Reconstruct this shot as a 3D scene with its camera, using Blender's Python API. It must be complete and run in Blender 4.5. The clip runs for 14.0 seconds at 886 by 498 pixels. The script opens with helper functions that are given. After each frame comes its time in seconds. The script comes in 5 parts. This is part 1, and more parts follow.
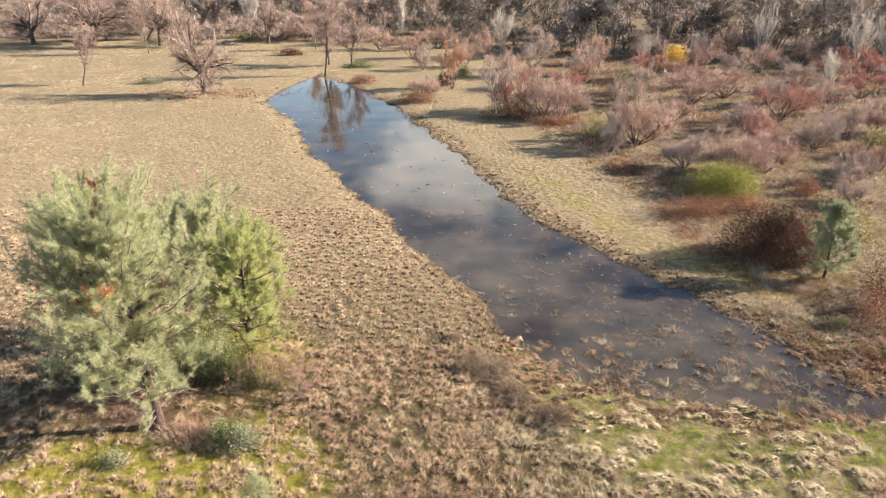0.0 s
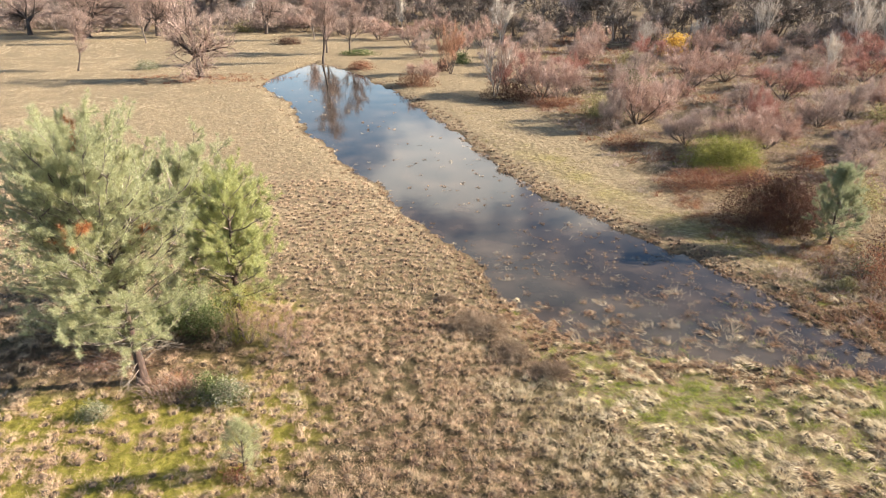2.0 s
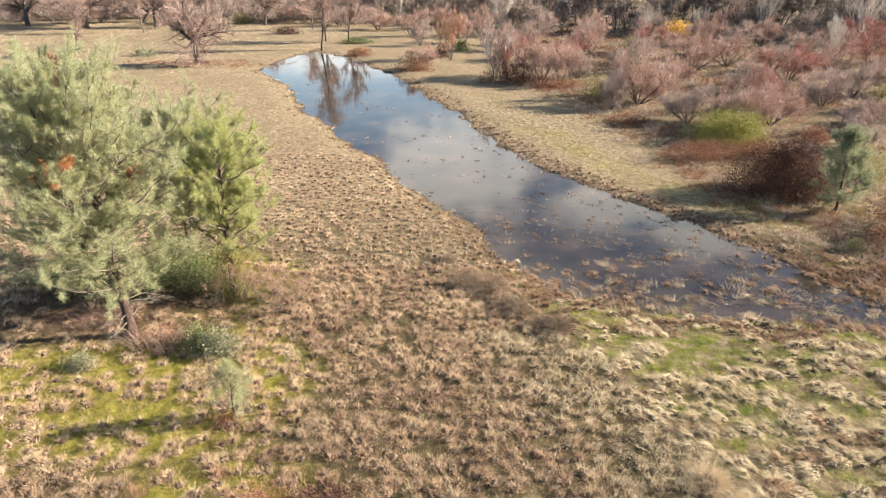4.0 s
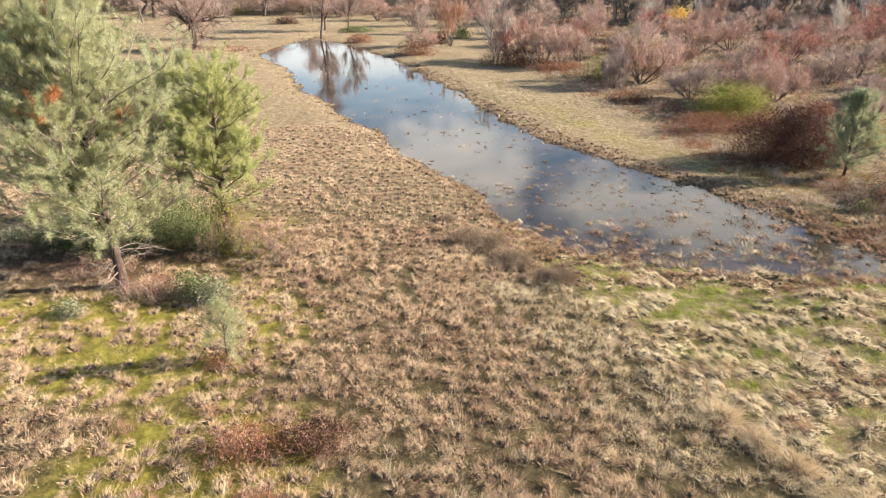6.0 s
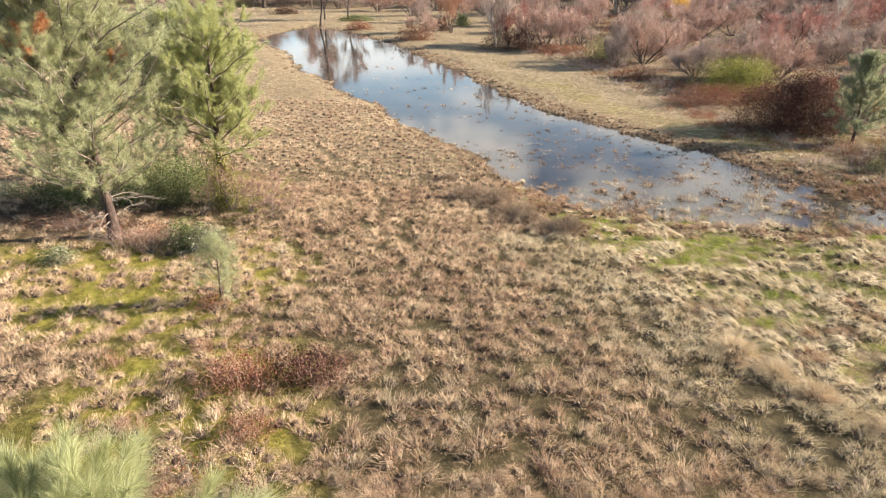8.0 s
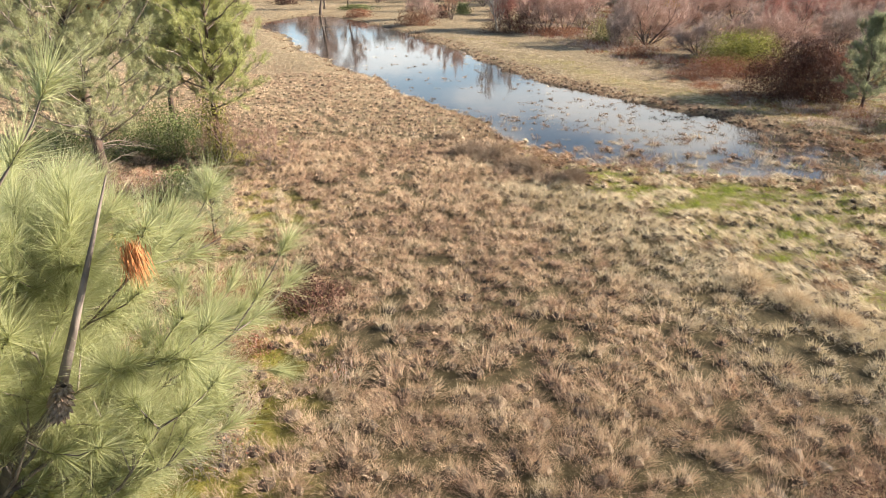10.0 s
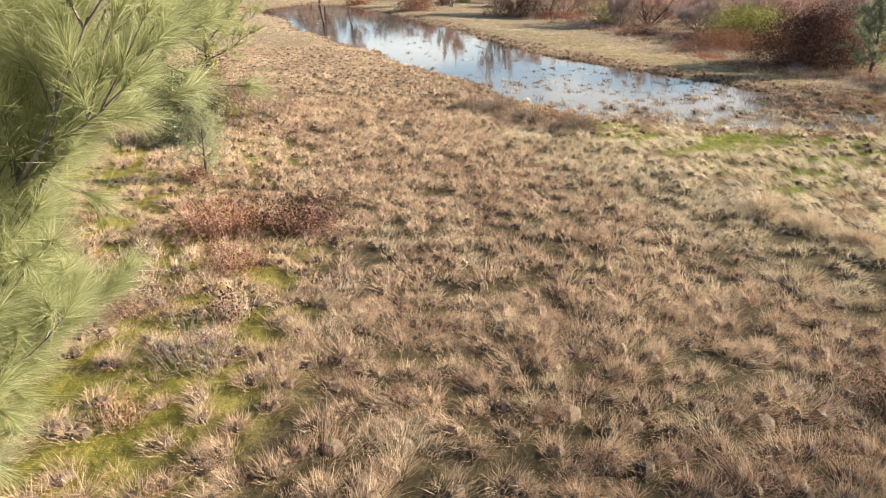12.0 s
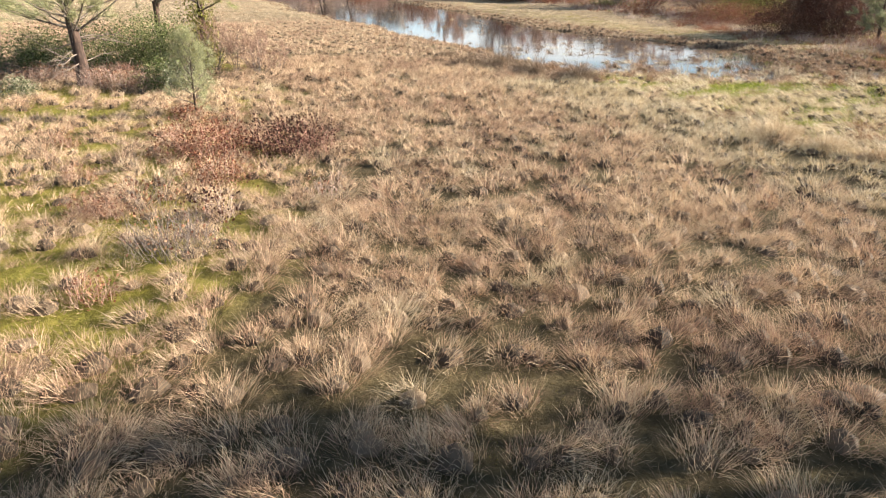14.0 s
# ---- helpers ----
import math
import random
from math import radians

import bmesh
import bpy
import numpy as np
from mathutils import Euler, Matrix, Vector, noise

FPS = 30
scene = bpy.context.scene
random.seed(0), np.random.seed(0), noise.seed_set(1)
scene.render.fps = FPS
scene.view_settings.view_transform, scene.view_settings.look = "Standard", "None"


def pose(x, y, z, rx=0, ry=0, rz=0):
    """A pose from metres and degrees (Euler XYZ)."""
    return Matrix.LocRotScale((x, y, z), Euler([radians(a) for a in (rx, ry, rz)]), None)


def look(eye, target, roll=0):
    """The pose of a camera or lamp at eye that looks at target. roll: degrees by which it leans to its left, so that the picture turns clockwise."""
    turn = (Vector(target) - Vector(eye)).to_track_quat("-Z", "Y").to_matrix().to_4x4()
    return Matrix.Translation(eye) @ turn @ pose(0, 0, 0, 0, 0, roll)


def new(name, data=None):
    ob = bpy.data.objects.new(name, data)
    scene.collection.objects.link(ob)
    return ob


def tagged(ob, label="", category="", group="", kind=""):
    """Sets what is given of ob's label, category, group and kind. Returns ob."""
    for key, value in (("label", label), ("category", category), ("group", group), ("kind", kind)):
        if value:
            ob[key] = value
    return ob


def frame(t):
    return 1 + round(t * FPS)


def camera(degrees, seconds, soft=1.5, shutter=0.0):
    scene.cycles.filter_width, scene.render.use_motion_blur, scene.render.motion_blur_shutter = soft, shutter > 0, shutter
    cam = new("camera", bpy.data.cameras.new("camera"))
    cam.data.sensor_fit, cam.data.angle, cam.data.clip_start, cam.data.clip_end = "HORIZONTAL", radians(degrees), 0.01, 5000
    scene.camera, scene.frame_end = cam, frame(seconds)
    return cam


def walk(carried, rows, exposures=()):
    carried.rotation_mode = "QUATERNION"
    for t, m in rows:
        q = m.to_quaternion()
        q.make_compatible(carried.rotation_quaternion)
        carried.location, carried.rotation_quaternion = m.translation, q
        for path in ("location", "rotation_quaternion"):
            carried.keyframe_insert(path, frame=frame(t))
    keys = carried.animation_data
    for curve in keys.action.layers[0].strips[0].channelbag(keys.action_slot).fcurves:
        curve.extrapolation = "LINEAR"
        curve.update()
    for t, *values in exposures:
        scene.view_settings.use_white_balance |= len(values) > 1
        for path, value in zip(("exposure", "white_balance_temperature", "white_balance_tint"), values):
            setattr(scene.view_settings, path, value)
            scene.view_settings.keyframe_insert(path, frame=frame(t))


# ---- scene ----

# ================= camera =================
cam = camera(70.3, 14.0, soft=1.0)
PITCH = 24.0
PATH = [
    (0, 0.000, 0.000, 16.630),
    (1, 0.145, 0.031, 15.525),
    (2, 0.240, 0.023, 14.462),
    (3, 0.294, -0.014, 13.433),
    (4.25, 0.318, -0.085, 12.184),
    (5.5, 0.307, -0.170, 10.968),
    (6.5, 0.284, -0.239, 10.014),
    (7.5, 0.255, -0.306, 9.074),
    (8.2, 0.234, -0.349, 8.424),
    (9.25, 0.204, -0.406, 7.464),
    (10.3, 0.182, -0.454, 6.521),
    (11, 0.174, -0.482, 5.904),
    (12, 0.172, -0.517, 5.042),
    (13, 0.184, -0.550, 4.208),
    (14, 0.210, -0.586, 3.408),
]
walk(cam, [(t, pose(x, y, z, 90 - PITCH, 0, 0)) for t, x, y, z in PATH], [(0.0, 2.02), (8.0, 1.95), (12.5, 1.81), (14.0, 1.87)])

# ================= world and sun =================
SUN_EL, SUN_AZ = 22.0, 82.0        # degrees; azimuth clockwise from +y
world = bpy.data.worlds.new("sky")
scene.world = world
world.use_nodes = True
wn, wl = world.node_tree.nodes, world.node_tree.links
wn.clear()
sky = wn.new("ShaderNodeTexSky")
sky.sky_type, sky.sun_disc = "NISHITA", False
sky.sun_elevation, sky.sun_rotation = radians(SUN_EL), radians(SUN_AZ)
sky.dust_density, sky.ozone_density = 0.1, 3.0

def wmath(op, *values):
    """A math node of the sky; values are sockets or numbers."""
    nd = wn.new("ShaderNodeMath")
    nd.operation = op
    for i, value in enumerate(values):
        if isinstance(value, (int, float)):
            nd.inputs[i].default_value = value
        else:
            wl.new(value, nd.inputs[i])
    return nd.outputs[0]


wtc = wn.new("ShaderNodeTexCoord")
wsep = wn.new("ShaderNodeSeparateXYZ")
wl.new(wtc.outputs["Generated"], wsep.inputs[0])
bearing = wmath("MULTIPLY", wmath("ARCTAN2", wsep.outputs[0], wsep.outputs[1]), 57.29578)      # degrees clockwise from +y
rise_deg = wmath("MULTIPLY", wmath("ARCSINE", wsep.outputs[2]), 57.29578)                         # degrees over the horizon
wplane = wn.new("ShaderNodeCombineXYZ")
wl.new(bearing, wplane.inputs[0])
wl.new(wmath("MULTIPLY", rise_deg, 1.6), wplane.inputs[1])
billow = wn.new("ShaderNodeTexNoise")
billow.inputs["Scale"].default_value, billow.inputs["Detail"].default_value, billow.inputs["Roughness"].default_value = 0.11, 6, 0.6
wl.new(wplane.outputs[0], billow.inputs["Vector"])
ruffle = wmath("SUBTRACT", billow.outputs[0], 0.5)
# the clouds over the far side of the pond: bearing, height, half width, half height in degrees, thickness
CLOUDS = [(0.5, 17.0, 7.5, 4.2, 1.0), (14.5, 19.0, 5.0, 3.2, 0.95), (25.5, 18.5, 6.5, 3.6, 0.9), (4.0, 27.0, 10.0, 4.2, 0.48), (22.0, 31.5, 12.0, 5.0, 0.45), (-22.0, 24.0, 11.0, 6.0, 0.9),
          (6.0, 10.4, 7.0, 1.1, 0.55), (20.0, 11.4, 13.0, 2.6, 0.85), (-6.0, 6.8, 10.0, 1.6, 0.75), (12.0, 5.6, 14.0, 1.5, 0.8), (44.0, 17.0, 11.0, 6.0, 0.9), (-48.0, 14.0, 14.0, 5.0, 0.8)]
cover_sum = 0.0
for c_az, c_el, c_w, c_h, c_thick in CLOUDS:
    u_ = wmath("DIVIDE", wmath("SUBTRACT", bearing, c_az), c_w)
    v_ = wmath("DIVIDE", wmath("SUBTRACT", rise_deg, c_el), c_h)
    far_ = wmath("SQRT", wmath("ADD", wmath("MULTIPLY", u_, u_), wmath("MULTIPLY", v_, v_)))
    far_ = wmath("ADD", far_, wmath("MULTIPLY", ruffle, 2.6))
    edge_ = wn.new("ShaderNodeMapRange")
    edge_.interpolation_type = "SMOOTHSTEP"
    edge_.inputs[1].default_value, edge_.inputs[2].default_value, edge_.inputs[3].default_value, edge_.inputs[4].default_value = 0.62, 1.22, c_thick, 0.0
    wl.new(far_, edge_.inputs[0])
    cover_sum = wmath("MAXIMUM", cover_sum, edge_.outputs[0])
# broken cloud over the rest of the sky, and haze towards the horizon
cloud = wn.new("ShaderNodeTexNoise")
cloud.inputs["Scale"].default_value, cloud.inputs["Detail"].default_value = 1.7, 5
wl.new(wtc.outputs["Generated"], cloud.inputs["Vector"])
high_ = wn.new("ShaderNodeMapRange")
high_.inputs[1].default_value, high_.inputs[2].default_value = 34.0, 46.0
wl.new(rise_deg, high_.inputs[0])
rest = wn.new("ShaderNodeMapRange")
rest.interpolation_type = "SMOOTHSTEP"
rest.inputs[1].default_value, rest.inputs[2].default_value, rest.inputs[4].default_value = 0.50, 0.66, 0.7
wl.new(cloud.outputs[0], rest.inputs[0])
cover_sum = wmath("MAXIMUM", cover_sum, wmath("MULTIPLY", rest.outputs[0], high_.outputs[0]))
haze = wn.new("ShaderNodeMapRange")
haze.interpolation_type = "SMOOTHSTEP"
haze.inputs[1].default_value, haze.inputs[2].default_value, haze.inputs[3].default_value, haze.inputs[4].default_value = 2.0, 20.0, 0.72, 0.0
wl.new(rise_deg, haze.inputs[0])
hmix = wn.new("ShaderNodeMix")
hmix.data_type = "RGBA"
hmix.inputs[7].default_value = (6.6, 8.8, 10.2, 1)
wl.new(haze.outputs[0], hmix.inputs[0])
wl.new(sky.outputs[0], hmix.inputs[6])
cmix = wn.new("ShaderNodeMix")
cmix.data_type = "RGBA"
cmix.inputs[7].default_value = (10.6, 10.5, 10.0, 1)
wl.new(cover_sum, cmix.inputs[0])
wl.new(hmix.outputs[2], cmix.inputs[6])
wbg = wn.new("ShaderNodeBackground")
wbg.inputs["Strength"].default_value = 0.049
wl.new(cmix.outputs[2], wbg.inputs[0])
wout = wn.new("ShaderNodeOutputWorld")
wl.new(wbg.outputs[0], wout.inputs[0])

sun_data = bpy.data.lights.new("sun", "SUN")
sun_data.energy, sun_data.angle, sun_data.color = 5.0, radians(0.6), (1.0, 0.875, 0.73)
sun = new("sun", sun_data)
_el, _az = radians(SUN_EL), radians(SUN_AZ)
SUN_DIR = Vector((math.sin(_az) * math.cos(_el), math.cos(_az) * math.cos(_el), math.sin(_el)))
sun.matrix_world = look(SUN_DIR * 200, (0, 0, 0))


# ================= materials =================
def mat_base(name):
    m = bpy.data.materials.new(name)
    m.use_nodes = True
    nt = m.node_tree
    nt.nodes.clear()
    return m, nt, nt.nodes, nt.links


def ramp_node(nodes, stops):
    r = nodes.new("ShaderNodeValToRGB")
    el = r.color_ramp.elements
    while len(el) < len(stops):
        el.new(0.5)
    for e, (p, c) in zip(el, stops):
        e.position, e.color = p, (*c, 1)
    return r


def plant_mat(name, stops, translucent=0.18, rough=0.7, patch=1.2, patch_scale=0.35, gloss=0.2, clump=0.0):
    """Leaves, blades and twigs: colour varies from piece to piece and, more slowly, over the ground."""
    m, nt, n, l = mat_base(name)
    geo = n.new("ShaderNodeNewGeometry")
    tc = n.new("ShaderNodeNewGeometry")
    nz = n.new("ShaderNodeTexNoise")
    nz.inputs["Scale"].default_value, nz.inputs["Detail"].default_value = patch_scale, 3
    l.new(tc.outputs["Position"], nz.inputs["Vector"])
    mp = n.new("ShaderNodeMath")
    mp.operation = "MULTIPLY_ADD"
    l.new(nz.outputs[0], mp.inputs[0])
    mp.inputs[1].default_value, mp.inputs[2].default_value = patch, -patch / 2
    slow = mp.outputs[0]
    if clump:
        cz = n.new("ShaderNodeTexNoise")
        cz.inputs["Scale"].default_value, cz.inputs["Detail"].default_value = 1.9, 1
        l.new(tc.outputs["Position"], cz.inputs["Vector"])
        cm = n.new("ShaderNodeMath")
        cm.operation = "MULTIPLY_ADD"
        l.new(cz.outputs[0], cm.inputs[0])
        cm.inputs[1].default_value, cm.inputs[2].default_value = clump, -clump / 2
        both = n.new("ShaderNodeMath")
        l.new(slow, both.inputs[0])
        l.new(cm.outputs[0], both.inputs[1])
        slow = both.outputs[0]
    add = n.new("ShaderNodeMath")
    l.new(geo.outputs["Random Per Island"], add.inputs[0])
    l.new(slow, add.inputs[1])
    add.use_clamp = True
    r = ramp_node(n, stops)
    l.new(add.outputs[0], r.inputs[0])
    b = n.new("ShaderNodeBsdfPrincipled")
    b.inputs["Roughness"].default_value = rough
    b.inputs["Specular IOR Level"].default_value = gloss
    l.new(r.outputs[0], b.inputs["Base Color"])
    out = n.new("ShaderNodeOutputMaterial")
    if translucent > 0:
        tr = n.new("ShaderNodeBsdfTranslucent")
        l.new(r.outputs[0], tr.inputs[0])
        mx = n.new("ShaderNodeMixShader")
        mx.inputs[0].default_value = translucent
        l.new(b.outputs[0], mx.inputs[1])
        l.new(tr.outputs[0], mx.inputs[2])
        l.new(mx.outputs[0], out.inputs[0])
    else:
        l.new(b.outputs[0], out.inputs[0])
    return m


def bark_mat(name, stops, scale=14.0, bump=0.5):
    m, nt, n, l = mat_base(name)
    tc = n.new("ShaderNodeTexCoord")
    mp = n.new("ShaderNodeMapping")
    mp.inputs["Scale"].default_value = (1, 1, 0.25)
    l.new(tc.outputs["Object"], mp.inputs["Vector"])
    nz = n.new("ShaderNodeTexNoise")
    nz.inputs["Scale"].default_value, nz.inputs["Detail"].default_value = scale, 5
    l.new(mp.outputs[0], nz.inputs["Vector"])
    r = ramp_node(n, stops)
    l.new(nz.outputs[0], r.inputs[0])
    bp = n.new("ShaderNodeBump")
    bp.inputs["Strength"].default_value, bp.inputs["Distance"].default_value = bump, 0.03
    l.new(nz.outputs[0], bp.inputs["Height"])
    b = n.new("ShaderNodeBsdfPrincipled")
    b.inputs["Roughness"].default_value = 0.9
    l.new(r.outputs[0], b.inputs["Base Color"])
    l.new(bp.outputs[0], b.inputs["Normal"])
    out = n.new("ShaderNodeOutputMaterial")
    l.new(b.outputs[0], out.inputs[0])
    return m


def ground_mat():
    m, nt, n, l = mat_base("meadow_soil")
    geo = n.new("ShaderNodeNewGeometry")
    cover = n.new("ShaderNodeAttribute")
    cover.attribute_name = "cover"
    sep = n.new("ShaderNodeSeparateColor")
    l.new(cover.outputs["Color"], sep.inputs[0])
    fine = n.new("ShaderNodeTexNoise")
    fine.inputs["Scale"].default_value, fine.inputs["Detail"].default_value = 3.2, 7
    fine.inputs["Roughness"].default_value = 0.7
    wide = n.new("ShaderNodeTexNoise")
    wide.inputs["Scale"].default_value, wide.inputs["Detail"].default_value = 0.22, 5
    l.new(geo.outputs["Position"], fine.inputs["Vector"])
    l.new(geo.outputs["Position"], wide.inputs["Vector"])
    straw = ramp_node(n, [(0.25, (0.026, 0.022, 0.010)), (0.5, (0.068, 0.054, 0.026)), (0.75, (0.165, 0.125, 0.070))])
    moss = ramp_node(n, [(0.25, (0.055, 0.050, 0.010)), (0.5, (0.155, 0.140, 0.025)), (0.75, (0.29, 0.245, 0.060))])
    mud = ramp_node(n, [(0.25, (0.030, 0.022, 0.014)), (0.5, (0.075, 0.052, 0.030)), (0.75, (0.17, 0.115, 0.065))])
    scrub = ramp_node(n, [(0.25, (0.045, 0.032, 0.018)), (0.5, (0.13, 0.092, 0.052)), (0.75, (0.27, 0.20, 0.11))])
    bleached = ramp_node(n, [(0.25, (0.085, 0.064, 0.036)), (0.5, (0.205, 0.158, 0.094)), (0.75, (0.36, 0.285, 0.18))])
    for r in (straw, moss, mud, scrub, bleached):
        l.new(fine.outputs[0], r.inputs[0])
    cells = n.new("ShaderNodeTexVoronoi")
    cells.feature, cells.inputs["Scale"].default_value = "SMOOTH_F1", 2.1
    cells.inputs["Smoothness"].default_value = 0.6
    l.new(geo.outputs["Position"], cells.inputs["Vector"])
    hump = n.new("ShaderNodeMath")
    hump.operation = "MULTIPLY_ADD"
    l.new(cells.outputs["Distance"], hump.inputs[0])
    hump.inputs[1].default_value = -0.8
    l.new(fine.outputs[0], hump.inputs[2])

    def mask(socket, width=0.5):
        """The cover's edge, broken up by noise."""
        a = n.new("ShaderNodeMath")
        a.operation = "MULTIPLY_ADD"
        l.new(wide.outputs[0], a.inputs[0])
        a.inputs[1].default_value, a.inputs[2].default_value = 0.9, -0.45
        a2 = n.new("ShaderNodeMath")
        l.new(a.outputs[0], a2.inputs[0])
        l.new(socket, a2.inputs[1])
        a3 = n.new("ShaderNodeMath")
        a3.operation = "MULTIPLY_ADD"
        l.new(fine.outputs[0], a3.inputs[0])
        a3.inputs[1].default_value = 0.5
        l.new(a2.outputs[0], a3.inputs[2])
        mr = n.new("ShaderNodeMapRange")
        mr.inputs[1].default_value, mr.inputs[2].default_value = 0.75 - width / 2, 0.75 + width / 2
        l.new(a3.outputs[0], mr.inputs[0])
        return mr.outputs[0]

    first = n.new("ShaderNodeMix")
    first.data_type = "RGBA"
    l.new(cover.outputs["Alpha"], first.inputs[0])
    l.new(straw.outputs[0], first.inputs[6])
    l.new(bleached.outputs[0], first.inputs[7])
    col = first.outputs[2]
    for r, s in ((scrub, sep.outputs[2]), (moss, sep.outputs[0]), (mud, sep.outputs[1])):
        mx = n.new("ShaderNodeMix")
        mx.data_type = "RGBA"
        l.new(mask(s), mx.inputs[0])
        l.new(col, mx.inputs[6])
        l.new(r.outputs[0], mx.inputs[7])
        col = mx.outputs[2]
    bp = n.new("ShaderNodeBump")
    bp.inputs["Strength"].default_value, bp.inputs["Distance"].default_value = 0.9, 0.14
    l.new(hump.outputs[0], bp.inputs["Height"])
    b = n.new("ShaderNodeBsdfPrincipled")
    b.inputs["Roughness"].default_value = 0.95
    b.inputs["Specular IOR Level"].default_value = 0.15
    l.new(col, b.inputs["Base Color"])
    l.new(bp.outputs[0], b.inputs["Normal"])
    out = n.new("ShaderNodeOutputMaterial")
    l.new(b.outputs[0], out.inputs[0])
    return m


def water_mat():
    m, nt, n, l = mat_base("still_water")
    geo = n.new("ShaderNodeNewGeometry")
    nz = n.new("ShaderNodeTexNoise")
    nz.inputs["Scale"].default_value, nz.inputs["Detail"].default_value = 1.6, 3
    l.new(geo.outputs["Position"], nz.inputs["Vector"])
    bp = n.new("ShaderNodeBump")
    bp.inputs["Strength"].default_value, bp.inputs["Distance"].default_value = 0.10, 0.02
    l.new(nz.outputs[0], bp.inputs["Height"])
    murk = n.new("ShaderNodeTexNoise")
    murk.inputs["Scale"].default_value, murk.inputs["Detail"].default_value = 0.35, 4
    l.new(geo.outputs["Position"], murk.inputs["Vector"])
    r = ramp_node(n, [(0.32, (0.016, 0.015, 0.014)), (0.55, (0.046, 0.036, 0.028)), (0.75, (0.088, 0.064, 0.046))])
    l.new(murk.outputs[0], r.inputs[0])
    b = n.new("ShaderNodeBsdfPrincipled")
    b.inputs["Roughness"].default_value = 0.06
    b.inputs["IOR"].default_value = 1.333
    l.new(r.outputs[0], b.inputs["Base Color"])
    l.new(bp.outputs[0], b.inputs["Normal"])
    out = n.new("ShaderNodeOutputMaterial")
    l.new(b.outputs[0], out.inputs[0])
    return m


M_GROUND, M_WATER = ground_mat(), water_mat()
M_GRASS = plant_mat("dry_grass", [(0.0, (0.275, 0.166, 0.118)), (0.35, (0.470, 0.322, 0.218)), (0.7, (0.625, 0.462, 0.298)), (1.0, (0.74, 0.60, 0.41))], clump=1.0)
M_GRASS_PALE = plant_mat("pale_straw", [(0.0, (0.38, 0.285, 0.178)), (0.5, (0.57, 0.45, 0.295)), (1.0, (0.74, 0.63, 0.45))], clump=0.8)
M_GRASS_GREEN = plant_mat("green_grass", [(0.0, (0.075, 0.120, 0.012)), (0.45, (0.235, 0.315, 0.026)), (0.8, (0.43, 0.45, 0.065)), (1.0, (0.46, 0.38, 0.17))], patch=0.9, clump=0.8)
M_MOSS = plant_mat("moss", [(0.0, (0.115, 0.112, 0.016)), (0.5, (0.265, 0.240, 0.040)), (1.0, (0.44, 0.36, 0.11))], clump=0.7)
M_LODGED = plant_mat("bleached_grass", [(0.0, (0.42, 0.33, 0.195)), (0.5, (0.66, 0.545, 0.36)), (1.0, (0.80, 0.71, 0.52))], clump=0.9)
M_REED = plant_mat("dead_reed", [(0.0, (0.12, 0.062, 0.036)), (0.5, (0.29, 0.165, 0.095)), (1.0, (0.54, 0.39, 0.25))])
M_GREY_TUFT = plant_mat("grey_tussock", [(0.0, (0.10, 0.070, 0.050)), (0.5, (0.225, 0.165, 0.116)), (1.0, (0.40, 0.31, 0.22))])
# thatch brown taken darker: shade at the tussock bases is put into the colour
M_SHADED_THATCH = plant_mat("shaded_thatch", [(0.0, (0.045, 0.033, 0.022)), (0.5, (0.098, 0.071, 0.046)), (1.0, (0.175, 0.128, 0.084))], 0.0)
M_NEEDLE = plant_mat("grey_pine_needles", [(0.0, (0.255, 0.265, 0.130)), (0.5, (0.415, 0.425, 0.228)), (1.0, (0.58, 0.58, 0.365))], translucent=0.46, rough=0.5, patch=0.5, patch_scale=0.9, gloss=0.4)
M_NEEDLE_GREEN = plant_mat("green_pine_needles", [(0.0, (0.255, 0.272, 0.098)), (0.5, (0.415, 0.430, 0.172)), (1.0, (0.57, 0.57, 0.285))], translucent=0.5, rough=0.5, patch=0.5, patch_scale=0.9, gloss=0.4)
M_NEEDLE_NEAR = plant_mat("fresh_pine_needles", [(0.0, (0.26, 0.285, 0.125)), (0.5, (0.44, 0.455, 0.225)), (1.0, (0.61, 0.61, 0.36))], translucent=0.55, rough=0.45, patch=0.5, patch_scale=2.0, gloss=0.5)
M_NEEDLE_BLUE = plant_mat("blue_pine_needles", [(0.0, (0.16, 0.180, 0.098)), (0.5, (0.285, 0.305, 0.175)), (1.0, (0.42, 0.435, 0.275))], translucent=0.45, rough=0.5, patch=0.5)
M_NEEDLE_DEAD = plant_mat("dead_needles", [(0.0, (0.22, 0.075, 0.028)), (0.5, (0.42, 0.17, 0.065)), (1.0, (0.55, 0.30, 0.14))])
M_PINE_BARK = bark_mat("pine_bark", [(0.3, (0.022, 0.015, 0.012)), (0.55, (0.075, 0.045, 0.033)), (0.75, (0.16, 0.108, 0.082))])
M_LIMB = bark_mat("limb_bark", [(0.3, (0.085, 0.066, 0.053)), (0.55, (0.20, 0.162, 0.135)), (0.75, (0.34, 0.29, 0.25))])
M_DEADWOOD = bark_mat("dead_wood", [(0.3, (0.12, 0.095, 0.075)), (0.7, (0.33, 0.275, 0.225))])
M_CONE = bark_mat("cone_scale", [(0.3, (0.10, 0.065, 0.040)), (0.7, (0.36, 0.27, 0.19))], 60)
M_BARK_DARK = bark_mat("dark_bark", [(0.3, (0.030, 0.022, 0.018)), (0.7, (0.13, 0.095, 0.075))])
M_BARK_WHITE = bark_mat("white_bark", [(0.3, (0.34, 0.29, 0.24)), (0.7, (0.66, 0.60, 0.53))])
